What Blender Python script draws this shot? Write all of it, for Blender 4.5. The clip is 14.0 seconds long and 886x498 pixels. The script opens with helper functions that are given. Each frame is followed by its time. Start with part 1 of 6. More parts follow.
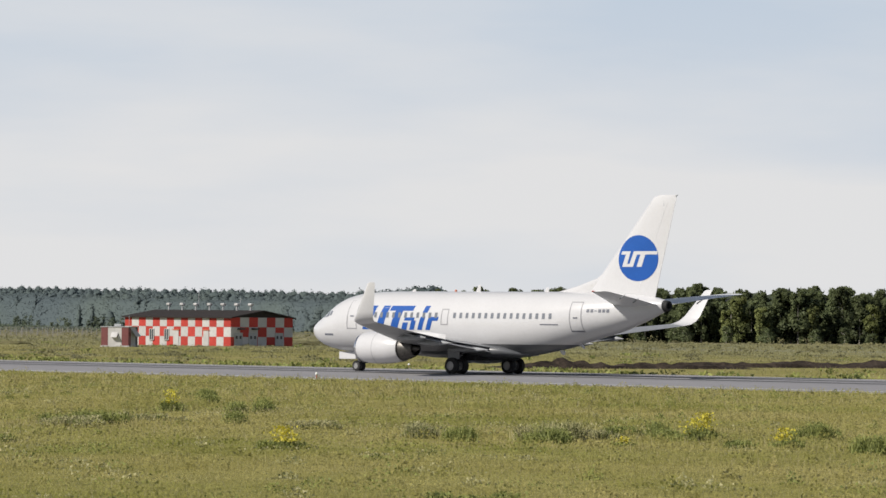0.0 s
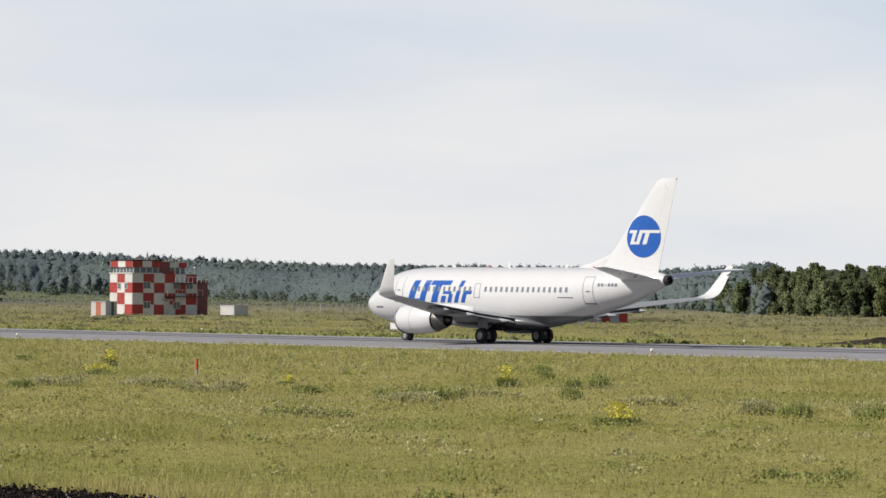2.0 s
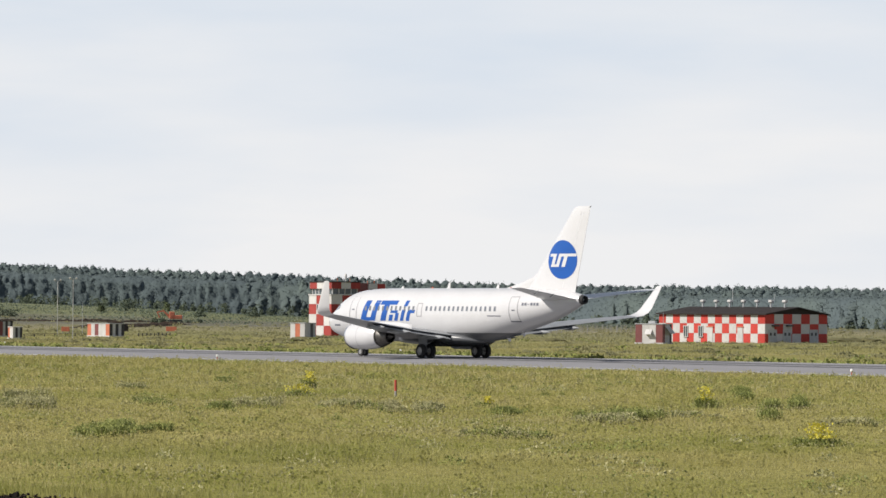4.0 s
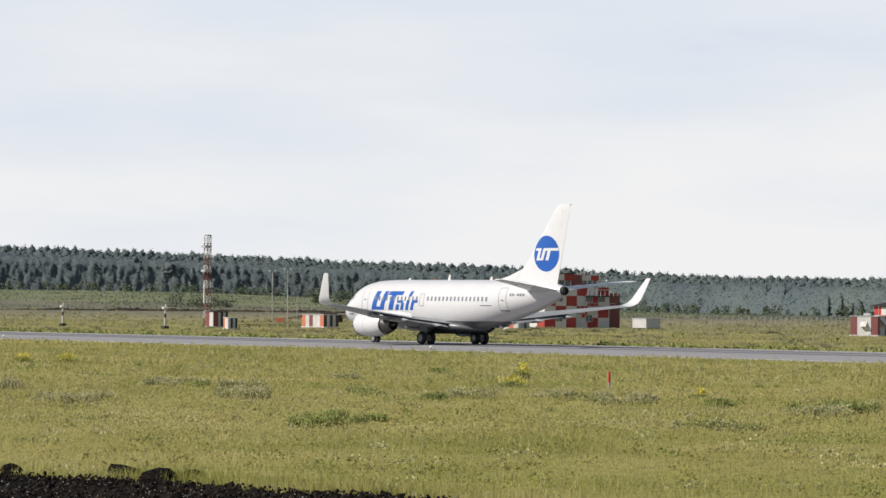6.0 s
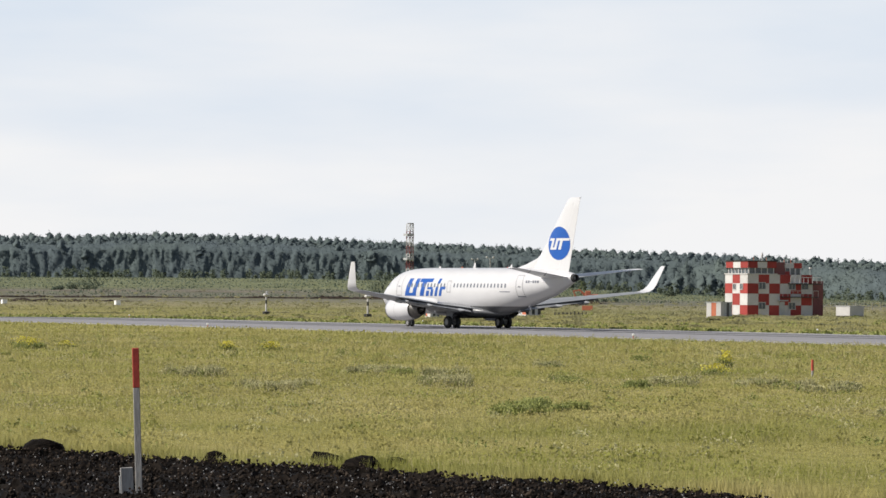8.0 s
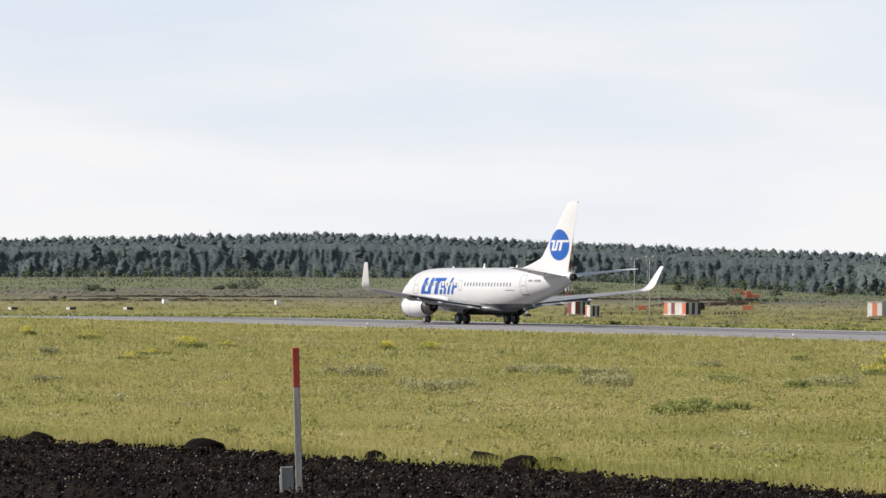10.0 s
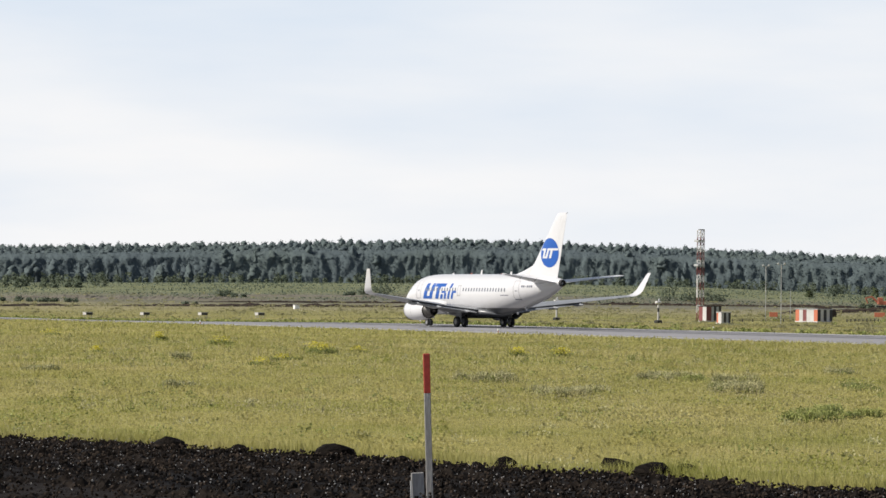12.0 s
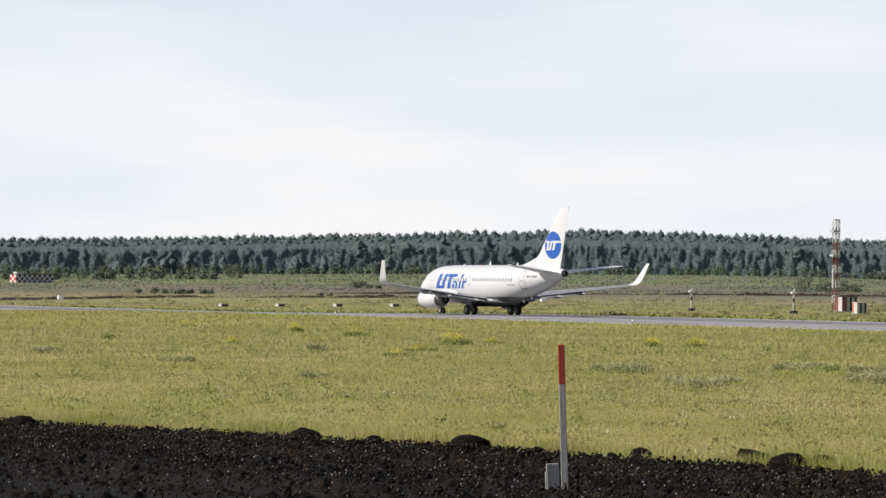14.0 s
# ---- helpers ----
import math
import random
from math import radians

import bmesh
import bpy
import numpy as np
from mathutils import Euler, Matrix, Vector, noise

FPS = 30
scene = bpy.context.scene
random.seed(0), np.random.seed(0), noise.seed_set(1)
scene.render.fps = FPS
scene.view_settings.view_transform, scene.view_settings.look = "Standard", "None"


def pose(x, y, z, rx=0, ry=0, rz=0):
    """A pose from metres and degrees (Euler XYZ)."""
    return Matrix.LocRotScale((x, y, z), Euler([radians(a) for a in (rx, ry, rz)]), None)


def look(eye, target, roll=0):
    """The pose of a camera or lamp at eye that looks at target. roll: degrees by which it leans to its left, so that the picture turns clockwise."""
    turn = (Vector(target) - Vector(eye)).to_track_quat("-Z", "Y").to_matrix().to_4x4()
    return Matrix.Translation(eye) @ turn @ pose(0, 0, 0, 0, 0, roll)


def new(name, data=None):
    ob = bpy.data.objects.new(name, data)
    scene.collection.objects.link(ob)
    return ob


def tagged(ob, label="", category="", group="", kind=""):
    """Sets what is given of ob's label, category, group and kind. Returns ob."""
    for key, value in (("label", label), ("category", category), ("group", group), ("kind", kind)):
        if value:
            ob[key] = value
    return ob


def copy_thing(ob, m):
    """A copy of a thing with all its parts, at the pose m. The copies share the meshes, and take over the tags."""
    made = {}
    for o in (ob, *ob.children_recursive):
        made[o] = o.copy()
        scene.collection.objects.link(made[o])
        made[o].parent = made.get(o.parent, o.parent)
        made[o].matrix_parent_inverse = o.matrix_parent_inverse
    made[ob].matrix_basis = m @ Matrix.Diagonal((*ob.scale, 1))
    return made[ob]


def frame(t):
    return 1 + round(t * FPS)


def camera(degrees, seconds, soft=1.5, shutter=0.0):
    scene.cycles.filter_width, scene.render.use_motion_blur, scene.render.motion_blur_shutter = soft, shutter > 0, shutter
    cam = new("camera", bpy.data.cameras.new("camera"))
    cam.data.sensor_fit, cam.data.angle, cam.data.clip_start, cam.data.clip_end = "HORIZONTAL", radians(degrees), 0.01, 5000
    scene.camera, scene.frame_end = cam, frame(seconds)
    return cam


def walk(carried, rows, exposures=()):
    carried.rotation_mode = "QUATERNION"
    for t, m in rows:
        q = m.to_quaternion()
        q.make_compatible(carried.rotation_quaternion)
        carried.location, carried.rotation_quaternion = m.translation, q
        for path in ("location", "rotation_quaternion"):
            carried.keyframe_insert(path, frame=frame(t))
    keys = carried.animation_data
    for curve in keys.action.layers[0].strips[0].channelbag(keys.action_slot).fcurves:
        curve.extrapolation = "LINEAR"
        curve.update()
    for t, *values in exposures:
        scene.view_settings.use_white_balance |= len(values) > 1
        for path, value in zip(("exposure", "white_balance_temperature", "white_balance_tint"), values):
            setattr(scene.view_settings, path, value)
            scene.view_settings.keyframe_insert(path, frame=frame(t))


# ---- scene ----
cam = camera(14.0, 14.0, soft=1.54)
EYE = 3.14
ROWS = [
    (0.0, -47.564, 1.195, -0.621), (0.5, -46.071, 1.025, -0.737), (1.0, -44.524, 0.917, -0.749), (1.5, -43.308, 0.608, -0.620),
    (2.0, -42.249, 0.763, -0.591), (2.2, -42.000, 0.865, -0.580), (4.5, -38.201, 0.917, -0.542), (5.0, -37.297, 0.778, -0.637),
    (5.5, -36.336, 0.919, -0.502), (6.0, -35.712, 0.902, -0.578), (6.5, -34.925, 0.774, -0.607), (7.0, -33.750, 0.830, -0.694),
    (7.5, -32.938, 0.778, -0.652), (8.0, -32.503, 0.680, -0.516), (8.5, -31.949, 0.805, -0.466), (9.0, -31.231, 0.739, -0.478),
    (9.2, -30.865, 0.692, -0.470), (11.5, -28.833, 0.733, -0.661), (12.0, -27.893, 0.731, -0.638), (12.5, -26.889, 0.854, -0.601),
    (13.0, -26.584, 0.617, -0.559), (13.5, -26.254, 0.584, -0.552), (14.0, -25.757, 0.567, -0.510),
]
walk(cam, [(t, pose(0, 0, EYE, 90 + pitch, roll, yaw)) for t, yaw, pitch, roll in ROWS],
     exposures=[(0.0, 0.01), (1.0, 0.04), (2.0, 0.14), (4.5, 0.22), (9.0, 0.30), (14.0, 0.33)])

# ---- world, sun, exposure ----
SUN_AZ, SUN_EL = -68.0, 38.0   # degrees clockwise from +y, and above the horizon
world = bpy.data.worlds.new("world")
scene.world = world
world.use_nodes = True
wn, wl = world.node_tree.nodes, world.node_tree.links
wn.clear()
sky = wn.new("ShaderNodeTexSky")
sky.sky_type, sky.sun_disc = "NISHITA", False
sky.sun_elevation, sky.sun_rotation = radians(SUN_EL), radians(SUN_AZ)
sky.air_density, sky.dust_density, sky.ozone_density = 1.0, 0.6, 2.0
wtc = wn.new("ShaderNodeTexCoord")
wmap = wn.new("ShaderNodeMapping")
wmap.inputs["Scale"].default_value = (6, 6, 30)
wmap.inputs["Rotation"].default_value = (0.02, -0.03, 0)
wnoise = wn.new("ShaderNodeTexNoise")
wnoise.inputs["Scale"].default_value, wnoise.inputs["Detail"].default_value, wnoise.inputs["Roughness"].default_value = 1.0, 5, 0.5
wramp = wn.new("ShaderNodeValToRGB")
wramp.color_ramp.elements[0].position, wramp.color_ramp.elements[1].position = 0.34, 0.64
wramp.color_ramp.elements[0].color, wramp.color_ramp.elements[1].color = (0.0, 0.0, 0.0, 1), (1, 1, 1, 1)
# veil of cloud: thick towards the horizon, thin overhead
wsep = wn.new("ShaderNodeSeparateXYZ")
wveil = wn.new("ShaderNodeValToRGB")
ve = wveil.color_ramp.elements
for p in (0.055, 0.1, 0.3):
    ve.new(p)
for e, (p, c) in zip(ve, ((0.0, 0.98), (0.03, 0.88), (0.09, 0.45), (0.25, 0.12), (1.0, 0.05))):
    e.position, e.color = p, (c, c, c, 1)
wtouch = wn.new("ShaderNodeMath")
wtouch.operation = "MULTIPLY_ADD"
wtouch.inputs[1].default_value = 0.44
wsum = wn.new("ShaderNodeMath")
wsum.operation, wsum.use_clamp = "ADD", True
wsum.inputs[1].default_value = -0.2
wlift = wn.new("ShaderNodeVectorMath")
wlift.operation = "ADD"
wlift.inputs[1].default_value = (0, 0, 0.3)
wmix = wn.new("ShaderNodeMixRGB")
wmix.inputs["Color2"].default_value = (12.4, 12.4, 12.5, 1)   # thin high cloud
wbg = wn.new("ShaderNodeBackground")
wbg.inputs["Strength"].default_value = 0.06
wout = wn.new("ShaderNodeOutputWorld")
wl.new(wtc.outputs["Generated"], wmap.inputs["Vector"])
wl.new(wmap.outputs["Vector"], wnoise.inputs["Vector"])
wl.new(wnoise.outputs["Fac"], wramp.inputs["Fac"])
wl.new(wtc.outputs["Generated"], wsep.inputs["Vector"])
wl.new(wsep.outputs["Z"], wveil.inputs["Fac"])
wl.new(wramp.outputs["Color"], wtouch.inputs[0])
wl.new(wveil.outputs["Color"], wtouch.inputs[2])
wl.new(wtouch.outputs[0], wsum.inputs[0])
wl.new(wsum.outputs[0], wmix.inputs["Fac"])
wl.new(wtc.outputs["Generated"], wlift.inputs[0])
wl.new(wlift.outputs["Vector"], sky.inputs["Vector"])
# hazy pale blue low down, the clear sky above it
whaze = wn.new("ShaderNodeMixRGB")
whaze.inputs["Color1"].default_value = (7.8, 9.5, 11.6, 1)
wband = wn.new("ShaderNodeMapRange")
wband.inputs["From Min"].default_value, wband.inputs["From Max"].default_value = 0.1, 0.35
wl.new(wsep.outputs["Z"], wband.inputs["Value"])
wl.new(wband.outputs["Result"], whaze.inputs["Fac"])
wl.new(sky.outputs["Color"], whaze.inputs["Color2"])
wl.new(whaze.outputs["Color"], wmix.inputs["Color1"])
wl.new(wmix.outputs["Color"], wbg.inputs["Color"])
wl.new(wbg.outputs["Background"], wout.inputs["Surface"])
sun = new("sun", bpy.data.lights.new("sun", "SUN"))
sun.data.energy, sun.data.angle, sun.data.color = 5.0, radians(0.6), (1.0, 0.94, 0.85)
sa, se = radians(SUN_AZ), radians(SUN_EL)
sun.matrix_world = look((0, 0, 60), (-math.sin(sa) * math.cos(se), -math.cos(sa) * math.cos(se), 60 - math.sin(se)))


# ---- materials ----
def material(name, colour, rough=0.6, metal=0.0, vary=0.15, scale=2.0, fine=20.0, bump=0.0, second=None, coat=0.0, per_object=0.0, stretch=(1, 1, 1), gloss=0.5):
    """A surface with two scales of tone noise between colour and second, and a fine relief."""
    m = bpy.data.materials.new(name)
    m.use_nodes = True
    n, l = m.node_tree.nodes, m.node_tree.links
    b = n["Principled BSDF"]
    b.inputs["Roughness"].default_value, b.inputs["Metallic"].default_value = rough, metal
    b.inputs["Coat Weight"].default_value = coat
    b.inputs["Specular IOR Level"].default_value = gloss
    tc = n.new("ShaderNodeTexCoord")
    mp = n.new("ShaderNodeMapping")
    mp.inputs["Scale"].default_value = stretch
    l.new(tc.outputs["Object"], mp.inputs["Vector"])
    big, small = n.new("ShaderNodeTexNoise"), n.new("ShaderNodeTexNoise")
    for node, s, d in ((big, scale, 4), (small, fine, 3)):
        node.inputs["Scale"].default_value, node.inputs["Detail"].default_value = s, d
        l.new(mp.outputs["Vector"], node.inputs["Vector"])
    mix = n.new("ShaderNodeMath")
    mix.operation = "ADD"
    l.new(big.outputs["Fac"], mix.inputs[0])
    l.new(small.outputs["Fac"], mix.inputs[1])
    ramp = n.new("ShaderNodeValToRGB")
    c0 = [c * (1 - vary) for c in colour]
    c1 = list(second) if second else [min(1, c * (1 + vary)) for c in colour]
    ramp.color_ramp.elements[0].position, ramp.color_ramp.elements[1].position = 0.36, 0.64
    ramp.color_ramp.elements[0].color, ramp.color_ramp.elements[1].color = (*c0, 1), (*c1, 1)
    half = n.new("ShaderNodeMath")
    half.operation = "MULTIPLY"
    half.inputs[1].default_value = 0.5
    l.new(mix.outputs[0], half.inputs[0])
    l.new(half.outputs[0], ramp.inputs["Fac"])
    out = ramp.outputs["Color"]
    if per_object:
        info = n.new("ShaderNodeObjectInfo")
        hsv = n.new("ShaderNodeHueSaturation")
        rng = n.new("ShaderNodeMapRange")
        rng.inputs["To Min"].default_value, rng.inputs["To Max"].default_value = 1 - per_object, 1 + per_object
        l.new(info.outputs["Random"], rng.inputs["Value"])
        l.new(rng.outputs["Result"], hsv.inputs["Value"])
        l.new(out, hsv.inputs["Color"])
        out = hsv.outputs["Color"]
    l.new(out, b.inputs["Base Color"])
    if bump:
        bp = n.new("ShaderNodeBump")
        bp.inputs["Strength"].default_value, bp.inputs["Distance"].default_value = min(1, bump), 0.05
        l.new(small.outputs["Fac"], bp.inputs["Height"])
        l.new(bp.outputs["Normal"], b.inputs["Normal"])
    return m


def leafy(name, dark, light, rough=0.6, through_light=0.25, grain=0.09, mottle=0.5, each=0.0, patch=None, upright=0.0):
    """Foliage: each leaf or clump its own tone, some light passing through it."""
    m = bpy.data.materials.new(name)
    m.use_nodes = True
    n, l = m.node_tree.nodes, m.node_tree.links
    b = n["Principled BSDF"]
    b.inputs["Roughness"].default_value = rough
    b.inputs["Specular IOR Level"].default_value = 0.25
    geo = n.new("ShaderNodeNewGeometry")
    tc = n.new("ShaderNodeTexCoord")
    big = n.new("ShaderNodeTexNoise")
    big.inputs["Scale"].default_value, big.inputs["Detail"].default_value = grain, 5
    l.new(tc.outputs["Object"], big.inputs["Vector"])
    add = n.new("ShaderNodeMath")
    add.operation = "MULTIPLY_ADD"
    l.new(geo.outputs["Random Per Island"], add.inputs[0])
    add.inputs[1].default_value = mottle
    l.new(big.outputs["Fac"], add.inputs[2])
    ramp = n.new("ShaderNodeValToRGB")
    ramp.color_ramp.elements[0].position, ramp.color_ramp.elements[1].position = 0.4, 1.05
    ramp.color_ramp.elements[0].color, ramp.color_ramp.elements[1].color = (*dark, 1), (*light, 1)
    l.new(add.outputs[0], ramp.inputs["Fac"])
    tone = ramp.outputs["Color"]
    if patch:   # broad patches of another tint
        wide, edge, blend = n.new("ShaderNodeTexNoise"), n.new("ShaderNodeMapRange"), n.new("ShaderNodeMixRGB")
        wide.inputs["Scale"].default_value, wide.inputs["Detail"].default_value = 0.085, 4
        edge.inputs["From Min"].default_value, edge.inputs["From Max"].default_value, edge.inputs["To Max"].default_value = 0.42, 0.66, 0.9
        blend.blend_type = "MULTIPLY"
        blend.inputs["Color2"].default_value = (*patch, 1)
        l.new(tc.outputs["Object"], wide.inputs["Vector"])
        l.new(wide.outputs["Fac"], edge.inputs["Value"])
        l.new(edge.outputs["Result"], blend.inputs["Fac"])
        l.new(tone, blend.inputs["Color1"])
        tone = blend.outputs["Color"]
    if each:
        info, rng, hsv = n.new("ShaderNodeObjectInfo"), n.new("ShaderNodeMapRange"), n.new("ShaderNodeHueSaturation")
        rng.inputs["To Min"].default_value, rng.inputs["To Max"].default_value = 1 - each, 1 + each * 1.3
        l.new(info.outputs["Random"], rng.inputs["Value"])
        l.new(rng.outputs["Result"], hsv.inputs["Value"])
        l.new(tone, hsv.inputs["Color"])
        tone = hsv.outputs["Color"]
    l.new(tone, b.inputs["Base Color"])
    if upright:   # dense low growth takes the light as one soft, level surface
        keep, add_up, unit = [n.new("ShaderNodeVectorMath") for _ in range(3)]
        keep.operation, add_up.operation, unit.operation = "SCALE", "ADD", "NORMALIZE"
        keep.inputs["Scale"].default_value = 1 - upright
        add_up.inputs[1].default_value = (0, 0, upright)
        l.new(geo.outputs["Normal"], keep.inputs[0])
        l.new(keep.outputs["Vector"], add_up.inputs[0])
        l.new(add_up.outputs["Vector"], unit.inputs[0])
        l.new(unit.outputs["Vector"], b.inputs["Normal"])
    tr = n.new("ShaderNodeBsdfTranslucent")
    l.new(tone, tr.inputs["Color"])
    mx = n.new("ShaderNodeMixShader")
    mx.inputs["Fac"].default_value = through_light
    l.new(b.outputs["BSDF"], mx.inputs[1])
    l.new(tr.outputs["BSDF"], mx.inputs[2])
    l.new(mx.outputs["Shader"], n["Material Output"].inputs["Surface"])
    return m


def ground_material():
    """Meadow: patches of green, straw and reddish weeds, turning to bare brown fields in broad streaks."""
    m = bpy.data.materials.new("meadow_ground")
    m.use_nodes = True
    n, l = m.node_tree.nodes, m.node_tree.links
    b = n["Principled BSDF"]
    b.inputs["Roughness"].default_value = 0.9
    b.inputs["Specular IOR Level"].default_value = 0.1
    tc = n.new("ShaderNodeTexCoord")

    def tone(scale, detail, stretch=(1, 1, 1)):
        mp = n.new("ShaderNodeMapping")
        mp.inputs["Scale"].default_value = stretch
        nz = n.new("ShaderNodeTexNoise")
        nz.inputs["Scale"].default_value, nz.inputs["Detail"].default_value = scale, detail
        nz.inputs["Roughness"].default_value = 0.65
        l.new(tc.outputs["Object"], mp.inputs["Vector"])
        l.new(mp.outputs["Vector"], nz.inputs["Vector"])
        return nz.outputs["Fac"]

    def ramp(fac, stops):
        r = n.new("ShaderNodeValToRGB")
        e = r.color_ramp.elements
        while len(e) < len(stops):
            e.new(0.5)
        for k, (p, c) in enumerate(stops):
            e[k].position, e[k].color = p, (*c, 1)
        l.new(fac, r.inputs["Fac"])
        return r.outputs["Color"]

    green = ramp(tone(0.05, 8), [(0.3, (0.19, 0.19, 0.06)), (0.5, (0.25, 0.235, 0.08)), (0.7, (0.31, 0.275, 0.12))])
    fine = ramp(tone(1.6, 6), [(0.3, (0.55, 0.55, 0.5)), (0.7, (1.3, 1.25, 1.2))])
    mul = n.new("ShaderNodeMixRGB")
    mul.blend_type = "MULTIPLY"
    mul.inputs["Fac"].default_value = 0.8
    l.new(green, mul.inputs["Color1"])
    l.new(fine, mul.inputs["Color2"])
    bare = ramp(tone(0.012, 6, (1, 1, 1)), [(0.42, (0, 0, 0)), (0.56, (1, 1, 1))])
    far = n.new("ShaderNodeSeparateXYZ")
    l.new(tc.outputs["Object"], far.inputs["Vector"])
    reach = n.new("ShaderNodeMapRange")
    reach.inputs["From Min"].default_value, reach.inputs["From Max"].default_value = 300, 420
    l.new(far.outputs["X"], reach.inputs["Value"])
    upto = n.new("ShaderNodeMapRange")
    upto.inputs["From Min"].default_value, upto.inputs["From Max"].default_value = 820, 660
    l.new(far.outputs["X"], upto.inputs["Value"])
    both = n.new("ShaderNodeMath")
    both.operation = "MULTIPLY"
    l.new(reach.outputs["Result"], both.inputs[0])
    l.new(upto.outputs["Result"], both.inputs[1])
    amount = n.new("ShaderNodeMath")
    amount.operation = "MULTIPLY"
    l.new(bare, amount.inputs[0])
    l.new(both.outputs[0], amount.inputs[1])
    mix = n.new("ShaderNodeMixRGB")
    l.new(amount.outputs[0], mix.inputs["Fac"])
    l.new(mul.outputs["Color"], mix.inputs["Color1"])
    l.new(ramp(tone(0.3, 5), [(0.3, (0.155, 0.15, 0.105)), (0.7, (0.24, 0.225, 0.165))]), mix.inputs["Color2"])
    # the fields beyond the runway are weedier, and greyed with distance to paint in haze
    dull = n.new("ShaderNodeMixRGB")
    away = n.new("ShaderNodeMapRange")
    away.inputs["From Min"].default_value, away.inputs["From Max"].default_value, away.inputs["To Max"].default_value = 230, 480, 0.62
    l.new(far.outputs["X"], away.inputs["Value"])
    l.new(away.outputs["Result"], dull.inputs["Fac"])
    l.new(mix.outputs["Color"], dull.inputs["Color1"])
    l.new(ramp(tone(0.035, 7), [(0.35, (0.12, 0.14, 0.085)), (0.5, (0.185, 0.195, 0.115)), (0.66, (0.23, 0.225, 0.16))]), dull.inputs["Color2"])
    # farther out: straw-coloured fallow, then a strip of greyish bare weeds, then green again up to the woods
    span, drift, place = n.new("ShaderNodeVectorMath"), n.new("ShaderNodeMath"), n.new("ShaderNodeMath")
    span.operation, drift.operation, place.operation = "LENGTH", "MULTIPLY_ADD", "DIVIDE"
    drift.inputs[1].default_value, place.inputs[1].default_value = 160.0, 1500.0
    l.new(tc.outputs["Object"], span.inputs[0])
    l.new(tone(0.006, 5), drift.inputs[0])
    l.new(span.outputs["Value"], drift.inputs[2])
    l.new(drift.outputs[0], place.inputs[0])
    tint = ramp(place.outputs[0], [(0.46, (0.20, 0.195, 0.08)), (0.53, (0.25, 0.225, 0.13)), (0.665, (0.215, 0.2, 0.13)), (0.70, (0.125, 0.122, 0.105)), (0.765, (0.135, 0.135, 0.11)), (0.80, (0.145, 0.165, 0.09)), (1.0, (0.14, 0.16, 0.09))])
    share = ramp(place.outputs[0], [(0.42, (0, 0, 0)), (0.52, (0.8, 0.8, 0.8))])
    speck = n.new("ShaderNodeMixRGB")
    speck.blend_type = "MULTIPLY"
    speck.inputs["Fac"].default_value = 0.9
    l.new(tint, speck.inputs["Color1"])
    l.new(ramp(tone(0.09, 8), [(0.3, (0.45, 0.47, 0.45)), (0.7, (1.4, 1.36, 1.34))]), speck.inputs["Color2"])
    grit = n.new("ShaderNodeMixRGB")
    grit.blend_type = "MULTIPLY"
    grit.inputs["Fac"].default_value = 0.8
    l.new(speck.outputs["Color"], grit.inputs["Color1"])
    l.new(ramp(tone(0.45, 7), [(0.32, (0.5, 0.52, 0.5)), (0.68, (1.45, 1.42, 1.4))]), grit.inputs["Color2"])
    fields = n.new("ShaderNodeMixRGB")
    l.new(share, fields.inputs["Fac"])
    l.new(dull.outputs["Color"], fields.inputs["Color1"])
    l.new(grit.outputs["Color"], fields.inputs["Color2"])
    l.new(fields.outputs["Color"], b.inputs["Base Color"])
    bp = n.new("ShaderNodeBump")
    bp.inputs["Strength"].default_value, bp.inputs["Distance"].default_value = 0.7, 0.15
    l.new(tone(1.2, 6), bp.inputs["Height"])
    l.new(bp.outputs["Normal"], b.inputs["Normal"])
    return m


MEADOW = ground_material()
ASPHALT = material("runway_asphalt", (0.23, 0.225, 0.235), 0.85, vary=0.12, scale=0.15, fine=6, bump=0.15, stretch=(1, 0.15, 1))
RUBBER = material("tyre_marked_asphalt", (0.075, 0.075, 0.08), 0.8, vary=0.25, scale=0.3, fine=4, stretch=(1, 0.04, 1))
LINE = material("worn_white_line", (0.5, 0.5, 0.49), 0.7, vary=0.2, scale=1, fine=8)
# near-black to dark brown mottle, drawn out along y
SOIL = material("dark_mottled_soil", (0.0036, 0.0027, 0.0022), 0.8, vary=0.6, scale=0.35, fine=9, bump=1.0, second=(0.015, 0.0112, 0.0086), gloss=0.06, stretch=(1, 0.35, 1))
DRYSOIL = material("dry_earth", (0.024, 0.018, 0.0145), 0.95, vary=0.5, scale=0.5, fine=3, bump=1.0, second=(0.062, 0.047, 0.036), gloss=0.1)
PALEARTH = material("grey_brown_earth", (0.13, 0.115, 0.085), 0.95, vary=0.35, scale=0.25, fine=3, bump=0.8)
GRASS = leafy("meadow_grass", (0.35, 0.322, 0.10), (0.64, 0.55, 0.25), grain=0.22, through_light=0.42, mottle=0.12, patch=(0.66, 0.77, 0.5), upright=0.65)
VERGE = leafy("verge_grass", (0.21, 0.205, 0.085), (0.40, 0.37, 0.17), grain=0.05, through_light=0.3, mottle=0.22, patch=(0.72, 0.66, 0.58), upright=0.65)
SCRUB = leafy("scrub_leaves", (0.19, 0.185, 0.09), (0.35, 0.33, 0.17), grain=0.05, mottle=0.2, upright=0.65)
STRAW = leafy("pale_seed_heads", (0.27, 0.24, 0.11), (0.45, 0.4, 0.21), upright=0.6)
WEED = leafy("dark_weed", (0.105, 0.135, 0.035), (0.31, 0.33, 0.095), grain=1.5, upright=0.4)
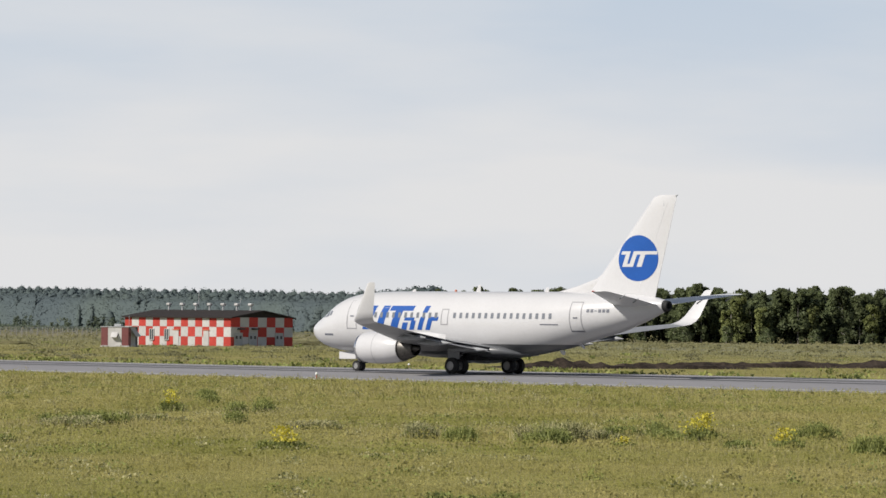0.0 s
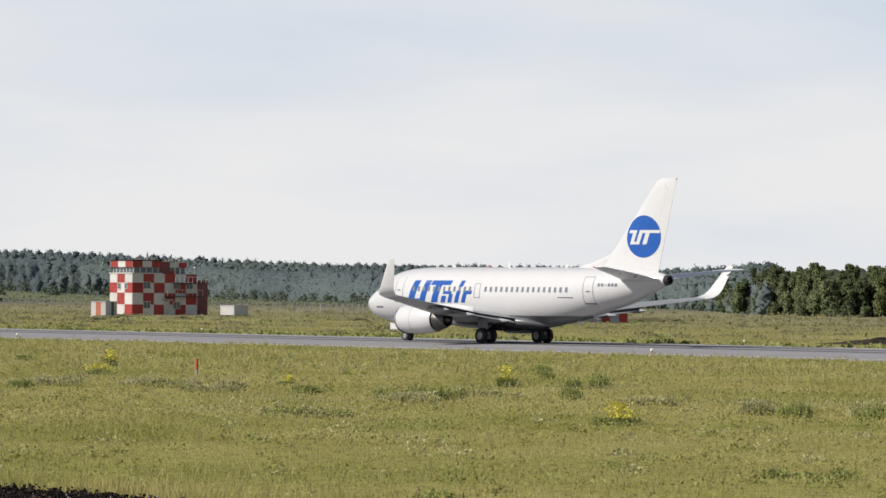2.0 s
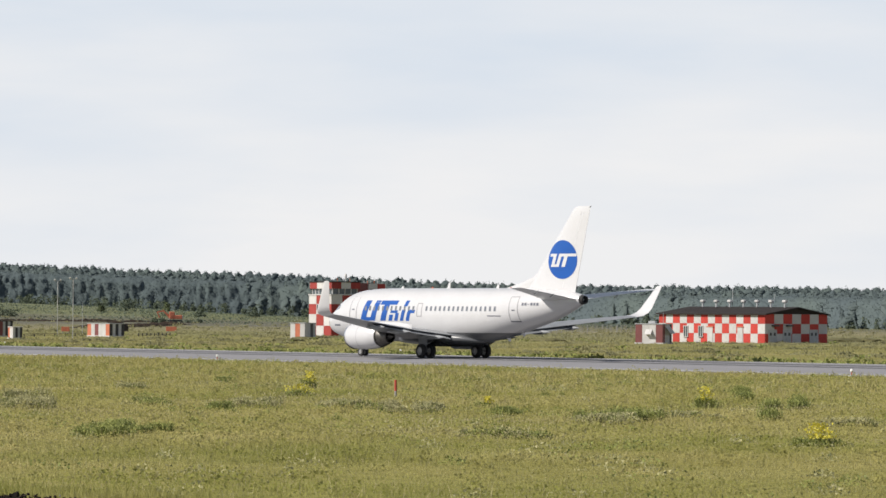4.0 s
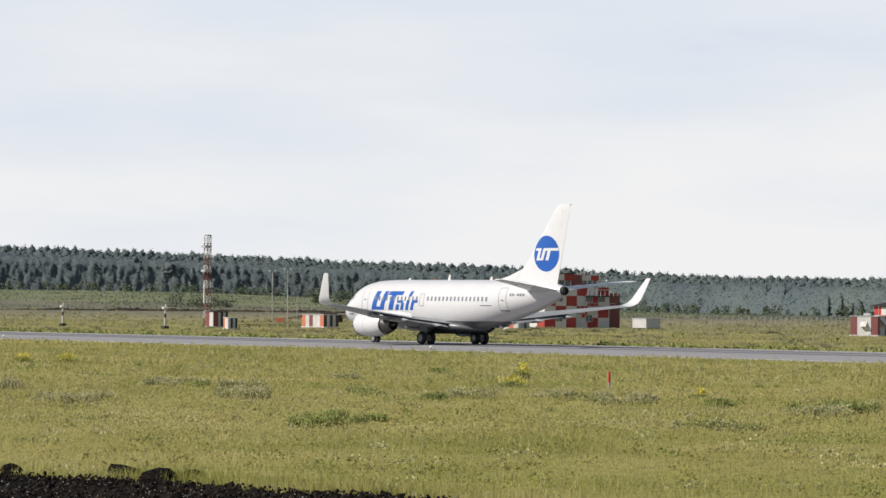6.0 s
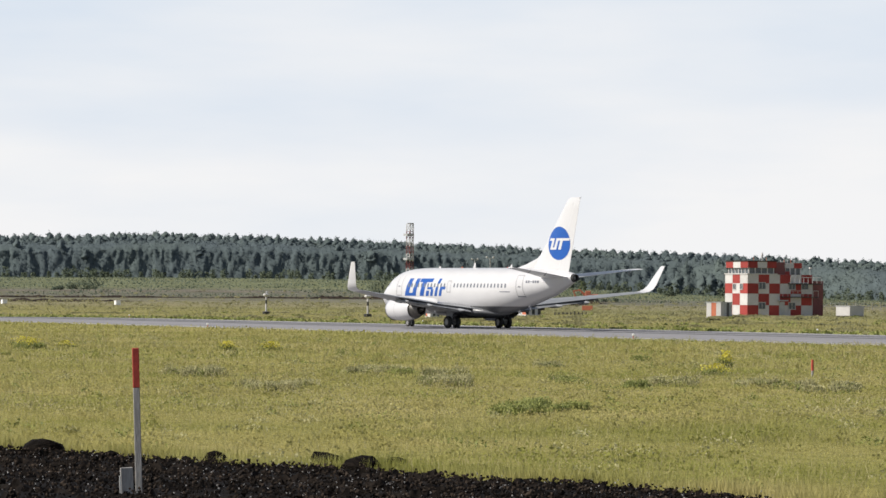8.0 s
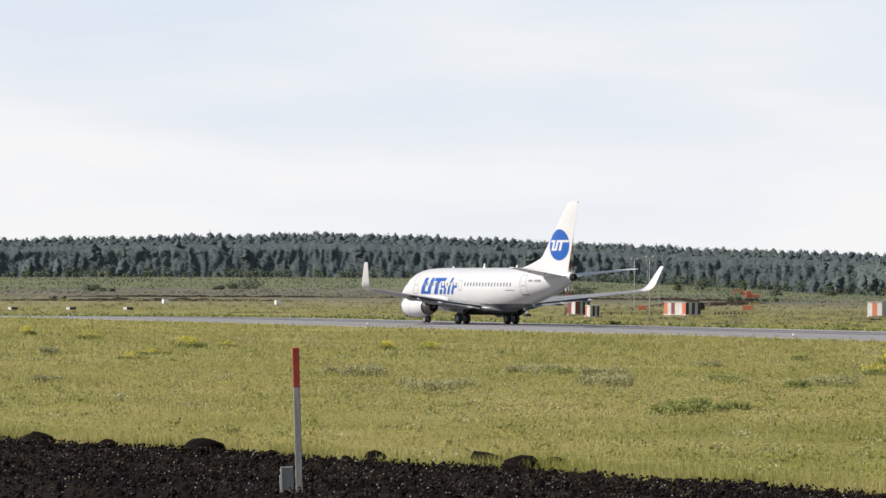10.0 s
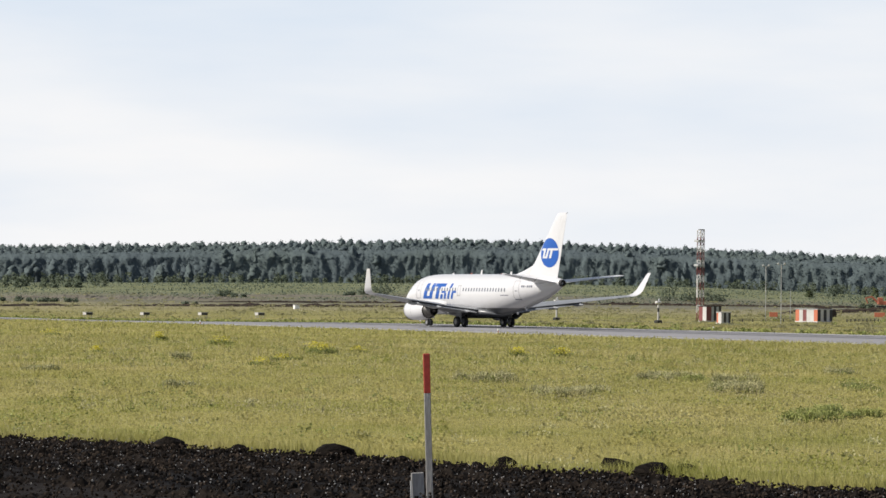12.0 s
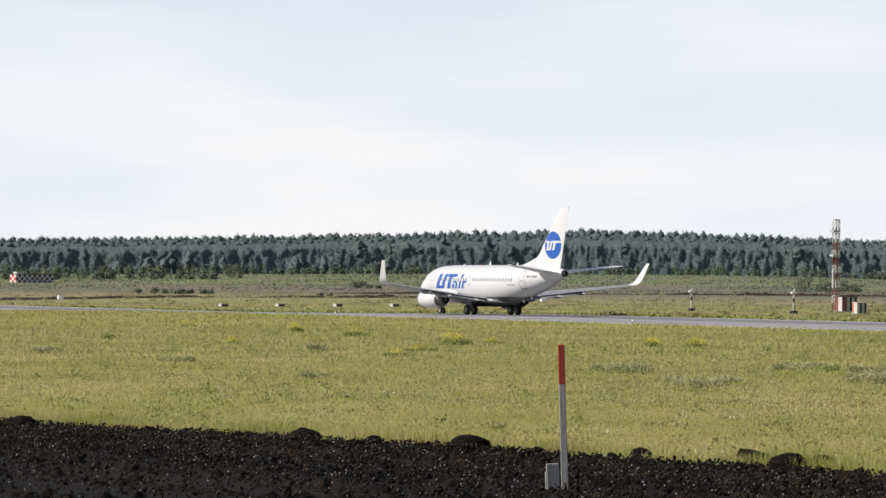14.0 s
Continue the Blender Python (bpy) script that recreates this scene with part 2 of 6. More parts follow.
SILVER = leafy("silvery_weed", (0.15, 0.165, 0.06), (0.47, 0.435, 0.23), grain=1.5, mottle=0.6, upright=0.45)
YELLOW = leafy("yellow_flower", (0.42, 0.38, 0.04), (0.68, 0.6, 0.09), mottle=0.7)
LEAF = leafy("birch_leaves", (0.08, 0.105, 0.055), (0.20, 0.225, 0.10), through_light=0.42, each=0.25, mottle=0.3)
BRIGHTLEAF = leafy("young_birch_leaves", (0.115, 0.135, 0.05), (0.25, 0.27, 0.10), through_light=0.4, each=0.2, mottle=0.3)
# leaf green shifted to blue-grey: distance haze put into the colour
HAZYLEAF = leafy("hazy_far_wood_leaves", (0.100, 0.128, 0.138), (0.130, 0.163, 0.142), rough=0.9, through_light=0.2, mottle=0.1, grain=0.03, upright=0.5)
# bush green cooled a little, a tint of haze in the base colour
HAZYBUSH = leafy("hazy_bush_leaves", (0.088, 0.112, 0.08), (0.15, 0.178, 0.115), through_light=0.3, grain=0.05, mottle=0.25, upright=0.3)
BARK = material("birch_bark", (0.28, 0.26, 0.23), 0.9, vary=0.4, scale=3, fine=12)
WHITE = material("white_aircraft_paint", (0.54, 0.54, 0.555), 0.28, vary=0.03, scale=0.6, fine=7, coat=0.3)
BELLY = material("grey_belly_paint", (0.10, 0.105, 0.115), 0.35, vary=0.08, scale=0.8, fine=9)
BLUE = material("blue_livery_paint", (0.010, 0.078, 0.33), 0.3, vary=0.06, scale=1, fine=8)
BARS = material("grey_marking_paint", (0.13, 0.14, 0.17), 0.5, vary=0.1)
GREYWING = material("grey_wing_paint", (0.235, 0.245, 0.26), 0.38, vary=0.14, scale=0.8, fine=6)
TAILGREY = material("pale_tail_paint", (0.66, 0.67, 0.69), 0.35, vary=0.05, scale=0.8, fine=6)
SHADEVIOLET = material("shaded_violet_wall_paint", (0.05, 0.032, 0.05), 0.75, vary=0.15)
STEEL = material("polished_lip_metal", (0.7, 0.7, 0.71), 0.2, metal=1.0, vary=0.05)
NOZZLE = material("heat_stained_nozzle", (0.10, 0.095, 0.09), 0.45, metal=0.8, vary=0.3, scale=3, fine=9)
GEAR = material("grey_gear_leg", (0.3, 0.31, 0.32), 0.45, metal=0.3, vary=0.15)
TYRE = material("black_tyre", (0.018, 0.018, 0.019), 0.75, vary=0.2, scale=4)
HUB = material("grey_wheel_hub", (0.3, 0.3, 0.3), 0.4, metal=0.4, vary=0.1)
DARK = material("dark_gap", (0.012, 0.012, 0.013), 0.8, vary=0.1)
SEAM = material("panel_seam", (0.28, 0.28, 0.3), 0.6, vary=0.1)
WINDOW = material("dark_cabin_window", (0.17, 0.185, 0.21), 0.2, vary=0.05)
GLASS = material("dark_building_glass", (0.06, 0.075, 0.085), 0.1, vary=0.1)
RED = material("red_wall_paint", (0.42, 0.05, 0.04), 0.8, vary=0.12, scale=0.8, fine=6, per_object=0.12, gloss=0.25)
CREAM = material("white_wall_paint", (0.48, 0.47, 0.465), 0.8, vary=0.1, scale=0.8, fine=6, per_object=0.08, gloss=0.25)
# the same red wall paint, darkened for the control building's shaded side
SHADEDRED = material("shaded_red_wall_paint", (0.28, 0.045, 0.04), 0.8, vary=0.12, scale=0.8, fine=6, per_object=0.12, gloss=0.25)
MAROON = material("maroon_sheet_metal", (0.16, 0.045, 0.045), 0.6, vary=0.15)
ORANGE = material("orange_paint", (0.46, 0.14, 0.075), 0.7, vary=0.15)
BLACKP = material("black_paint", (0.02, 0.02, 0.022), 0.55, vary=0.2)
ROOF = material("dark_bitumen_roof", (0.034, 0.029, 0.028), 0.9, vary=0.2, gloss=0.15)
GREYP = material("grey_sheet_metal", (0.36, 0.37, 0.38), 0.55, vary=0.15)
WOODGREY = material("weathered_grey_wood", (0.3, 0.29, 0.28), 0.85, vary=0.25, scale=2, fine=14, bump=0.4, stretch=(6, 6, 0.6))
POSTRED = material("faded_red_paint", (0.38, 0.045, 0.03), 0.7, vary=0.2, scale=3, fine=15)
LAMPGLASS = material("frosted_lamp_glass", (0.8, 0.8, 0.78), 0.3, vary=0.05)


# ---- building helpers ----
def finish(bm, name, mat, smooth=False):
    me = bpy.data.meshes.new(name)
    bmesh.ops.recalc_face_normals(bm, faces=bm.faces)
    bm.to_mesh(me)
    bm.free()
    me.materials.append(mat)
    if smooth:
        me.shade_smooth()
        me.set_sharp_from_angle(angle=radians(42))
    return me


def part(name, bm, mat, parent=None, label="", smooth=False):
    ob = new(name, finish(bm, name, mat, smooth))
    ob.parent = parent
    return tagged(ob, label)


def thing(name, label, category, place=None, group="", kind=""):
    ob = new(name)
    ob.empty_display_size = 0.3
    if place is not None:
        ob.matrix_basis = place
    return tagged(ob, label, category, group, kind)


def box(x0, x1, y0, y1, z0, z1, bm=None, m=None, bevel=0.0):
    bm = bm or bmesh.new()
    r = bmesh.ops.create_cube(bm, size=1)
    vs = r["verts"]
    for v in vs:
        v.co = Vector(((x0 + x1) / 2 + v.co.x * (x1 - x0), (y0 + y1) / 2 + v.co.y * (y1 - y0), (z0 + z1) / 2 + v.co.z * (z1 - z0)))
    if bevel:
        es = list({e for v in vs for e in v.link_edges})
        out = bmesh.ops.bevel(bm, geom=es, offset=bevel, segments=1, affect="EDGES")
        vs = list({v for f in out["faces"] for v in f.verts} | {v for v in vs if v.is_valid})
    if m:
        for v in vs:
            v.co = m @ v.co
    return bm


def rod(a, b, r0, r1=None, n=8, bm=None):
    """A round bar from a to b."""
    bm = bm or bmesh.new()
    a, b = Vector(a), Vector(b)
    m = Matrix.Translation((a + b) / 2) @ (b - a).to_track_quat("Z", "Y").to_matrix().to_4x4()
    bmesh.ops.create_cone(bm, cap_ends=True, segments=n, radius1=r0, radius2=r0 if r1 is None else r1, depth=(b - a).length, matrix=m)
    return bm


def loft(rings, bm=None, caps=True, closed=True):
    """A skin over rings of equal counts of points."""
    bm = bm or bmesh.new()
    vs = [[bm.verts.new(p) for p in ring] for ring in rings]
    n = len(rings[0])
    for a, b in zip(vs, vs[1:]):
        for k in range(n if closed else n - 1):
            bm.faces.new((a[k], a[(k + 1) % n], b[(k + 1) % n], b[k]))
    if caps and closed:
        bm.faces.new(vs[0])
        bm.faces.new(vs[-1][::-1])
    return bm


def spin(profile, axis="x", n=24, centre=(0, 0, 0), caps=False):
    """A turned body: profile of (along, radius)."""
    rings = []
    for s, r in profile:
        ring = []
        for k in range(n):
            a = 2 * math.pi * k / n
            p = {"x": (s, r * math.cos(a), r * math.sin(a)), "y": (r * math.cos(a), s, r * math.sin(a)), "z": (r * math.cos(a), r * math.sin(a), s)}[axis]
            ring.append(Vector(p) + Vector(centre))
        rings.append(ring)
    return loft(rings, caps=caps)


def raw_mesh(name, verts, faces_per, mat, normals=None):
    """A mesh of loose polygons of faces_per corners each, from an array of corners."""
    me = bpy.data.meshes.new(name)
    n = len(verts)
    me.vertices.add(n)
    me.vertices.foreach_set("co", np.asarray(verts, dtype=np.float32).ravel())
    me.loops.add(n)
    me.loops.foreach_set("vertex_index", np.arange(n, dtype=np.int32))
    me.polygons.add(n // faces_per)
    me.polygons.foreach_set("loop_start", np.arange(0, n, faces_per, dtype=np.int32))
    me.update(calc_edges=True)
    if normals is not None:   # soft shading of a leaf mass as one rounded body
        me.polygons.foreach_set("use_smooth", np.ones(n // faces_per, dtype=bool))
        me.normals_split_custom_set_from_vertices(normals.tolist())
    me.materials.append(mat)
    return me


def ramp01(a, b, v):
    k = np.clip((v - a) / (b - a), 0, 1)
    return k * k * (3 - 2 * k)


def soil_line(y):
    """Where the dug soil ends: the x of its border with the meadow at y."""
    y = np.asarray(y, float)
    return 33.7 - 0.87 * np.log1p(np.exp((y - 52) / 3)) + 0.3 * np.sin(y * 0.31) + 0.22 * np.sin(y * 0.83 + 1) + 0.1 * np.sin(y * 2.9)


# ---- terrain: (azimuth, distance of the woods' edge, ground height there, height of the tree tops) ----
WOODS = np.array([(5, 1400, 4.5, 16), (18, 1400, 5.3, 19.0), (22, 1400, 6.3, 21.0), (26, 1400, 7.2, 23.7), (28, 1400, 7.5, 25.0), (30, 1400, 7.6, 24.0), (32, 1400, 7.0, 22.4),
                  (34, 1400, 5.5, 20.5), (36.5, 1400, 2.6, 18.9), (40, 1350, 1.0, 15.1), (43, 1250, 0.3, 14.0), (46, 1150, 0, 12.6), (47, 800, 0, 11.0), (48.2, 720, 0, 11.4),
                  (51, 720, 0, 11.6), (53, 720, 0, 12.5), (54.6, 740, 0, 10.6), (62, 760, 0, 11.5)])


def woods_at(az):
    return [np.interp(az, WOODS[:, 0], WOODS[:, k]) for k in (1, 2, 3)]


def ground_z(x, y):
    x, y = np.asarray(x, float), np.asarray(y, float)
    r, az = np.hypot(x, y), np.degrees(np.arctan2(x, y))
    dist, high, _ = woods_at(az)
    drop = -0.7 * ramp01(330, 450, y) * (1 - ramp01(200, 300, x))
    return drop + high * ramp01(0.62 * dist, 0.97 * dist, r)


def on_ground(x, y, up=0.0):
    return Vector((x, y, float(ground_z(x, y)) + up))


def line(a, b, step):
    return list(np.arange(a, b, step))


gx = np.array([-4500, -2500, -1200, -600, -300, -150, -80, -40] + line(-20, 260, 5) + line(260, 700, 12) + line(700, 1300, 30) + [1400, 1700, 2200, 3000, 4500], float)
gy = np.array([-4500, -2500, -1200, -600, -300, -150, -80, -40] + line(-20, 460, 6) + line(460, 900, 15) + line(900, 1500, 30) + [1600, 1900, 2400, 3200, 4500], float)
X, Y = np.meshgrid(gx, gy)
Z = ground_z(X, Y)
far_flat = np.hypot(X, Y) > 2200
Z[far_flat] = 4.0
nx, ny = len(gx), len(gy)
gme = bpy.data.meshes.new("ground")
gme.from_pydata(np.stack([X, Y, Z], -1).reshape(-1, 3).tolist(), [], [(j * nx + i, j * nx + i + 1, (j + 1) * nx + i + 1, (j + 1) * nx + i) for j in range(ny - 1) for i in range(nx - 1)])
gme.materials.append(MEADOW)
gme.shade_smooth()
ground = tagged(new("ground", gme), "green and straw-coloured airfield meadow reaching to the woods", "ground", kind="structure")

# ---- runway ----
RX0, RX1 = 144.0, 181.0


def strip(x0, x1, up, y0=-600, y1=1500, step=12):
    bm = bmesh.new()
    prev = None
    for y in np.arange(y0, y1 + 1, step):
        z = float(ground_z(170, y)) if y < 700 else float(ground_z(170, 700))
        row = [bm.verts.new((x, y, z + h)) for x, h in ((x0, -0.4), (x0, up), (x1, up), (x1, -0.4))]
        if prev:
            for k in range(3):
                bm.faces.new((prev[k], prev[k + 1], row[k + 1], row[k]))
        prev = row
    return bm


runway = tagged(part("runway", strip(RX0, RX1, 0.05), ASPHALT), "long grey asphalt runway with darker tyre-worn streaks", "runway", kind="structure")
for x0, x1, mat, nm in ((RX0 + 0.8, RX0 + 1.7, LINE, "edge_line"), (RX1 - 1.7, RX1 - 0.8, LINE, "edge_line"), (164.5, 167.5, RUBBER, "tyre_streak"), (171.0, 174.0, RUBBER, "tyre_streak")):
    bm = bmesh.new()
    prev = None
    for y in np.arange(-600, 1500, 12):
        z = float(ground_z(170, min(y, 700))) + 0.056
        row = [bm.verts.new((x0, y, z)), bm.verts.new((x1, y, z))]
        if prev:
            bm.faces.new((prev[0], prev[1], row[1], row[0]))
        prev = row
    part(nm, bm, mat, runway)


# ---- the airliner; local x runs aft from the nose, y to its left, z up ----
FUS = np.array([  # aft, crown, keel, half width
    (0.0, 2.66, 2.54, 0.05), (0.12, 2.88, 2.32, 0.31), (0.4, 3.08, 2.08, 0.60), (0.9, 3.36, 1.78, 0.96), (1.5, 3.66, 1.56, 1.25), (2.1, 4.06, 1.42, 1.46), (2.8, 4.50, 1.31, 1.63),
    (3.6, 4.82, 1.24, 1.76), (4.6, 5.02, 1.20, 1.85), (6.0, 5.13, 1.18, 1.87), (7.5, 5.17, 1.17, 1.88), (12.0, 5.17, 1.17, 1.88), (18.0, 5.17, 1.18, 1.88), (19.5, 5.17, 1.27, 1.88),
    (21.8, 5.17, 1.66, 1.84), (24.0, 5.15, 2.20, 1.66), (26.3, 5.08, 2.76, 1.30), (28.0, 4.95, 3.35, 0.88), (29.1, 4.82, 3.78, 0.55), (29.6, 4.68, 4.0, 0.38)])


def fuselage(s):
    return [float(np.interp(s, FUS[:, 0], FUS[:, k])) for k in (1, 2, 3)]


def smooth_fuselage(s):
    k = [np.array(fuselage(s + d)) for d in (-0.25, -0.12, 0, 0.12, 0.25)] if 0.4 < s < 29.2 else [np.array(fuselage(s))]
    return np.mean(k, axis=0)


def skin_y(s, z):
    top, low, w = smooth_fuselage(s)
    c, h = (top + low) / 2, (top - low) / 2
    return w * math.sqrt(max(0.0, 1 - min(1, abs((z - c) / h)) ** 2.08))


def decal(corners, side=1, off=0.012, n=8, bm=None):
    """A painted patch that lies on the fuselage: four corners (aft, up), round."""
    bm = bm or bmesh.new()
    a, b, c, d = [Vector(p) for p in corners]
    grid = []
    for i in range(n + 1):
        u = i / n
        grid.append([])
        for j in range(n + 1):
            v = j / n
            p = (a * (1 - u) + b * u) * (1 - v) + (d * (1 - u) + c * u) * v
            grid[-1].append(bm.verts.new((p.x, side * (skin_y(p.x, p.y) + off), p.y)))
    for i in range(n):
        for j in range(n):
            bm.faces.new((grid[i][j], grid[i + 1][j], grid[i + 1][j + 1], grid[i][j + 1]))
    return bm


def outline(s0, s1, z0, z1, side, width=0.055):
    bm = bmesh.new()
    for q in (((s0, z0), (s1, z0), (s1, z0 + width), (s0, z0 + width)), ((s0, z1 - width), (s1, z1 - width), (s1, z1), (s0, z1)),
              ((s0, z0), (s0 + width, z0), (s0 + width, z1), (s0, z1)), ((s1 - width, z0), (s1, z0), (s1, z1), (s1 - width, z1))):
        decal(q, side, 0.014, 12, bm)
    return bm


def aerofoil(le, chord, thick, normal=(0, 0, 1), camber=0.015, n=9, droop=0.0):
    """A wing section: leading edge point, chord aft along x, thickness along normal."""
    le, nv = Vector(le), Vector(normal).normalized()
    up, lo = [], []
    for k in range(n):
        u = 0.5 - 0.5 * math.cos(math.pi * k / (n - 1))
        t = 5 * thick * (0.2969 * math.sqrt(u) - 0.126 * u - 0.3516 * u * u + 0.2843 * u ** 3 - 0.1015 * u ** 4) + 0.0015
        cm = camber * 4 * u * (1 - u)
        up.append(le + Vector((chord * u, 0, 0)) + nv * chord * (cm + t))
        lo.append(le + Vector((chord * u, 0, 0)) + nv * chord * (cm - t))
    ring = up + lo[::-1]
    for p in ring:
        p.z -= droop * (p.x - le.x)
    return ring


def wing(stations, side, camber=0.015):
    return loft([aerofoil((s, side * y, z), c, t, (0, -side * math.sin(a), math.cos(a)), camber) for s, y, z, c, t, a in stations])


def make_airliner():
    top = thing("airliner", "white twin-engine passenger jet with blue livery rolling on the runway", "airliner")
    rings = []
    stations = sorted(set([0, 0.03, 0.12, 0.25, 0.4, 0.65] + list(np.arange(0.9, 7.6, 0.35)) + list(np.arange(8, 18, 1.0)) + list(np.arange(18, 29.6, 0.5)) + [29.6]))
    for s in stations:
        t, lo, w = smooth_fuselage(s)
        c, h = (t + lo) / 2, (t - lo) / 2
        rings.append([(s, w * math.copysign(abs(math.cos(a)) ** 0.96, math.cos(a)), c + h * math.copysign(abs(math.sin(a)) ** 0.96, math.sin(a))) for a in np.linspace(0, 2 * math.pi, 40, endpoint=False)])
    body = part("fuselage", loft(rings), WHITE, top, smooth=True)
    # grey belly panel, wing-to-body fairing
    bm = bmesh.new()
    fr = []
    for s, w, lo, hi in ((9.4, 0.5, 1.16, 1.3), (10.2, 1.4, 1.05, 1.75), (11.5, 1.93, 0.98, 2.0), (14, 2.0, 0.95, 2.0), (16.5, 1.98, 0.98, 1.95), (17.8, 1.7, 1.08, 1.8), (18.8, 0.9, 1.16, 1.45), (19.3, 0.3, 1.2, 1.3)):
        c, h = (lo + hi) / 2, (hi - lo) / 2
        fr.append([(s, w * math.copysign(abs(math.cos(a)) ** 0.7, math.cos(a)), c + h * math.copysign(abs(math.sin(a)) ** 0.7, math.sin(a))) for a in np.linspace(0, 2 * math.pi, 24, endpoint=False)])
    part("belly_fairing", loft(fr, bm), BELLY, top, "grey belly fairing", smooth=True)
    # the keel is painted grey up to a level line
    skin = []
    for q in np.arange(8.6, 23.4, 0.4):
        t, lo, w = smooth_fuselage(q)
        c, h = (t + lo) / 2, (t - lo) / 2
        level = min(1.92, lo + 0.9)
        reach = math.acos(max(-1.0, min(1.0, (c - level) / h)))
        skin.append([(q, (w + 0.012) * math.copysign(abs(math.sin(a)) ** 0.96, math.sin(a)), c - (h + 0.012) * abs(math.cos(a)) ** 0.96) for a in np.linspace(-reach, reach, 25)])
    part("belly_paint", loft(skin, caps=False, closed=False), BELLY, top, "dark grey painted keel", smooth=True)
    # cockpit windows
    for side in (1, -1):
        for q in (((1.62, 3.42), (2.12, 3.46), (2.2, 3.84), (1.86, 3.80)), ((2.2, 3.46), (2.62, 3.52), (2.66, 3.9), (2.28, 3.86)), ((2.7, 3.56), (2.98, 3.62), (2.98, 3.88), (2.74, 3.9))):
            part("cockpit_window", decal(q, side, 0.012, 4), WINDOW, top)
    # cabin windows
    for side in (1, -1):
        me = None
        for k in range(30):
            s = 6.7 + k * 0.528
            if s > 22.1:
                break
            if 13.0 < s < 13.6:
                continue
            if me is None or s > 20.6:
                q = s if s > 20.6 else 12.0
                bm = decal(((q - 0.11, 3.48), (q + 0.11, 3.48), (q + 0.11, 3.82), (q - 0.11, 3.82)), side, 0.014, 3)
                for v in bm.verts:
                    v.co.x -= q
                me = finish(bm, "cabin_window", WINDOW)
            ob = new("cabin_window", me)
            ob.parent, ob.location = top, (s, 0, 0)
    # doors, hatches
    for side in (1, -1):
        part("door", outline(4.66, 5.55, 2.74, 4.55, side), SEAM, top, "grey-outlined cabin door")
        part("door", outline(23.45, 24.35, 2.74, 4.55, side), SEAM, top, "grey-outlined cabin door")
        part("overwing_exit", outline(12.95, 13.55, 3.05, 4.06, side), SEAM, top)
        for s in (23.75, 4.95):
            part("door_handle", decal(((s, 3.52), (s + 0.32, 3.52), (s + 0.32, 3.6), (s, 3.6)), side, 0.016, 2), BARS, top)
        part("door_sill", decal(((23.45, 2.70), (24.35, 2.70), (24.35, 2.78), (23.45, 2.78)), side, 0.016, 3), BARS, top)
    # livery: slanted blue bars and blocks
    for side in (1, -1):
        k = 0.37  # slant: aft per metre up
        for s0, s1, z0, z1 in ((6.05, 6.7, 2.98, 4.24), (6.05, 7.85, 2.72, 2.98), (7.25, 7.85, 2.98, 4.24), (7.95, 10.0, 3.92, 4.24), (8.5, 9.15, 2.72, 3.92),
                               (9.55, 10.4, 3.3, 3.5), (9.5, 9.95, 2.72, 3.18), (10.2, 10.6, 2.72, 3.3), (10.9, 11.3, 2.72, 3.55), (10.9, 11.32, 3.8, 4.24), (11.6, 12.0, 2.72, 3.55), (12.0, 12.45, 3.3, 3.55)):
            part("livery_bar", decal(((s0 + k * (z0 - 2.7), z0), (s1 + k * (z0 - 2.7), z0), (s1 + k * (z1 - 2.7), z1), (s0 + k * (z1 - 2.7), z1)), side, 0.009, 8), BLUE, top, "slanted blue livery bar")
        for j in range(6):
            lo, hi = (3.97, 4.02) if j == 2 else (3.9, 4.1)
            part("marking_bar", decal(((24.7 + j * 0.28, lo), (24.9 + j * 0.28, lo), (24.9 + j * 0.28, hi), (24.7 + j * 0.28, hi)), side, 0.011, 2), BARS, top)
        part("marking_bar", decal(((21.2, 3.1), (22.6, 3.1), (22.6, 3.17), (21.2, 3.17)), side, 0.01, 3), BARS, top)
        part("marking_bar", decal(((2.3, 2.3), (3.2, 2.3), (3.2, 2.42), (2.3, 2.42)), side, 0.01, 4), BARS, top)
    # tail cone
    part("exhaust_outlet", spin([(0, 0.36), (0.35, 0.3), (0.36, 0.2), (0.05, 0.16)], "x", 16, (29.55, 0, 4.33)), DARK, top, "dark tail exhaust outlet", smooth=True)
    # wings with blended winglets
    main = [(9.7, 0.0, 1.58, 7.4, 0.13, 0.08), (10.6, 1.85, 1.70, 6.4, 0.125, 0.1), (12.25, 4.8, 2.02, 4.6, 0.115, 0.105), (15.1, 9.8, 2.60, 3.05, 0.11, 0.115), (17.65, 14.25, 3.14, 1.78, 0.10, 0.12)]
    tip = [(17.65, 14.25, 3.14, 1.78, 0.10, 0.12), (17.98, 14.75, 3.24, 1.62, 0.095, 0.4), (18.35, 15.05, 3.46, 1.45, 0.09, 0.85), (18.72, 15.22, 3.80, 1.28, 0.085, 1.15), (19.95, 15.68, 5.42, 0.62, 0.08, 1.3), (20.1, 15.7, 5.5, 0.42, 0.06, 1.3)]
    for side in (1, -1):
        w = part("wing", wing(main, side), GREYWING, top, smooth=True)
        part("winglet", wing(tip, side, 0.0), WHITE, top, "white upswept winglet", smooth=True)
        # slat along the leading edge, flap and aileron seams
        lead = [aerofoil((s - 0.05, side * y, z - 0.02), c * 0.13, 0.26, (0, -side * 0.11, 1), 0) for s, y, z, c in ((13.0, 5.9, 2.14, 4.2), (15.1, 9.8, 2.60, 3.05), (17.4, 13.8, 3.09, 1.9))]
        part("slat", loft(lead), STEEL, top, "bare metal leading-edge slat", smooth=True)
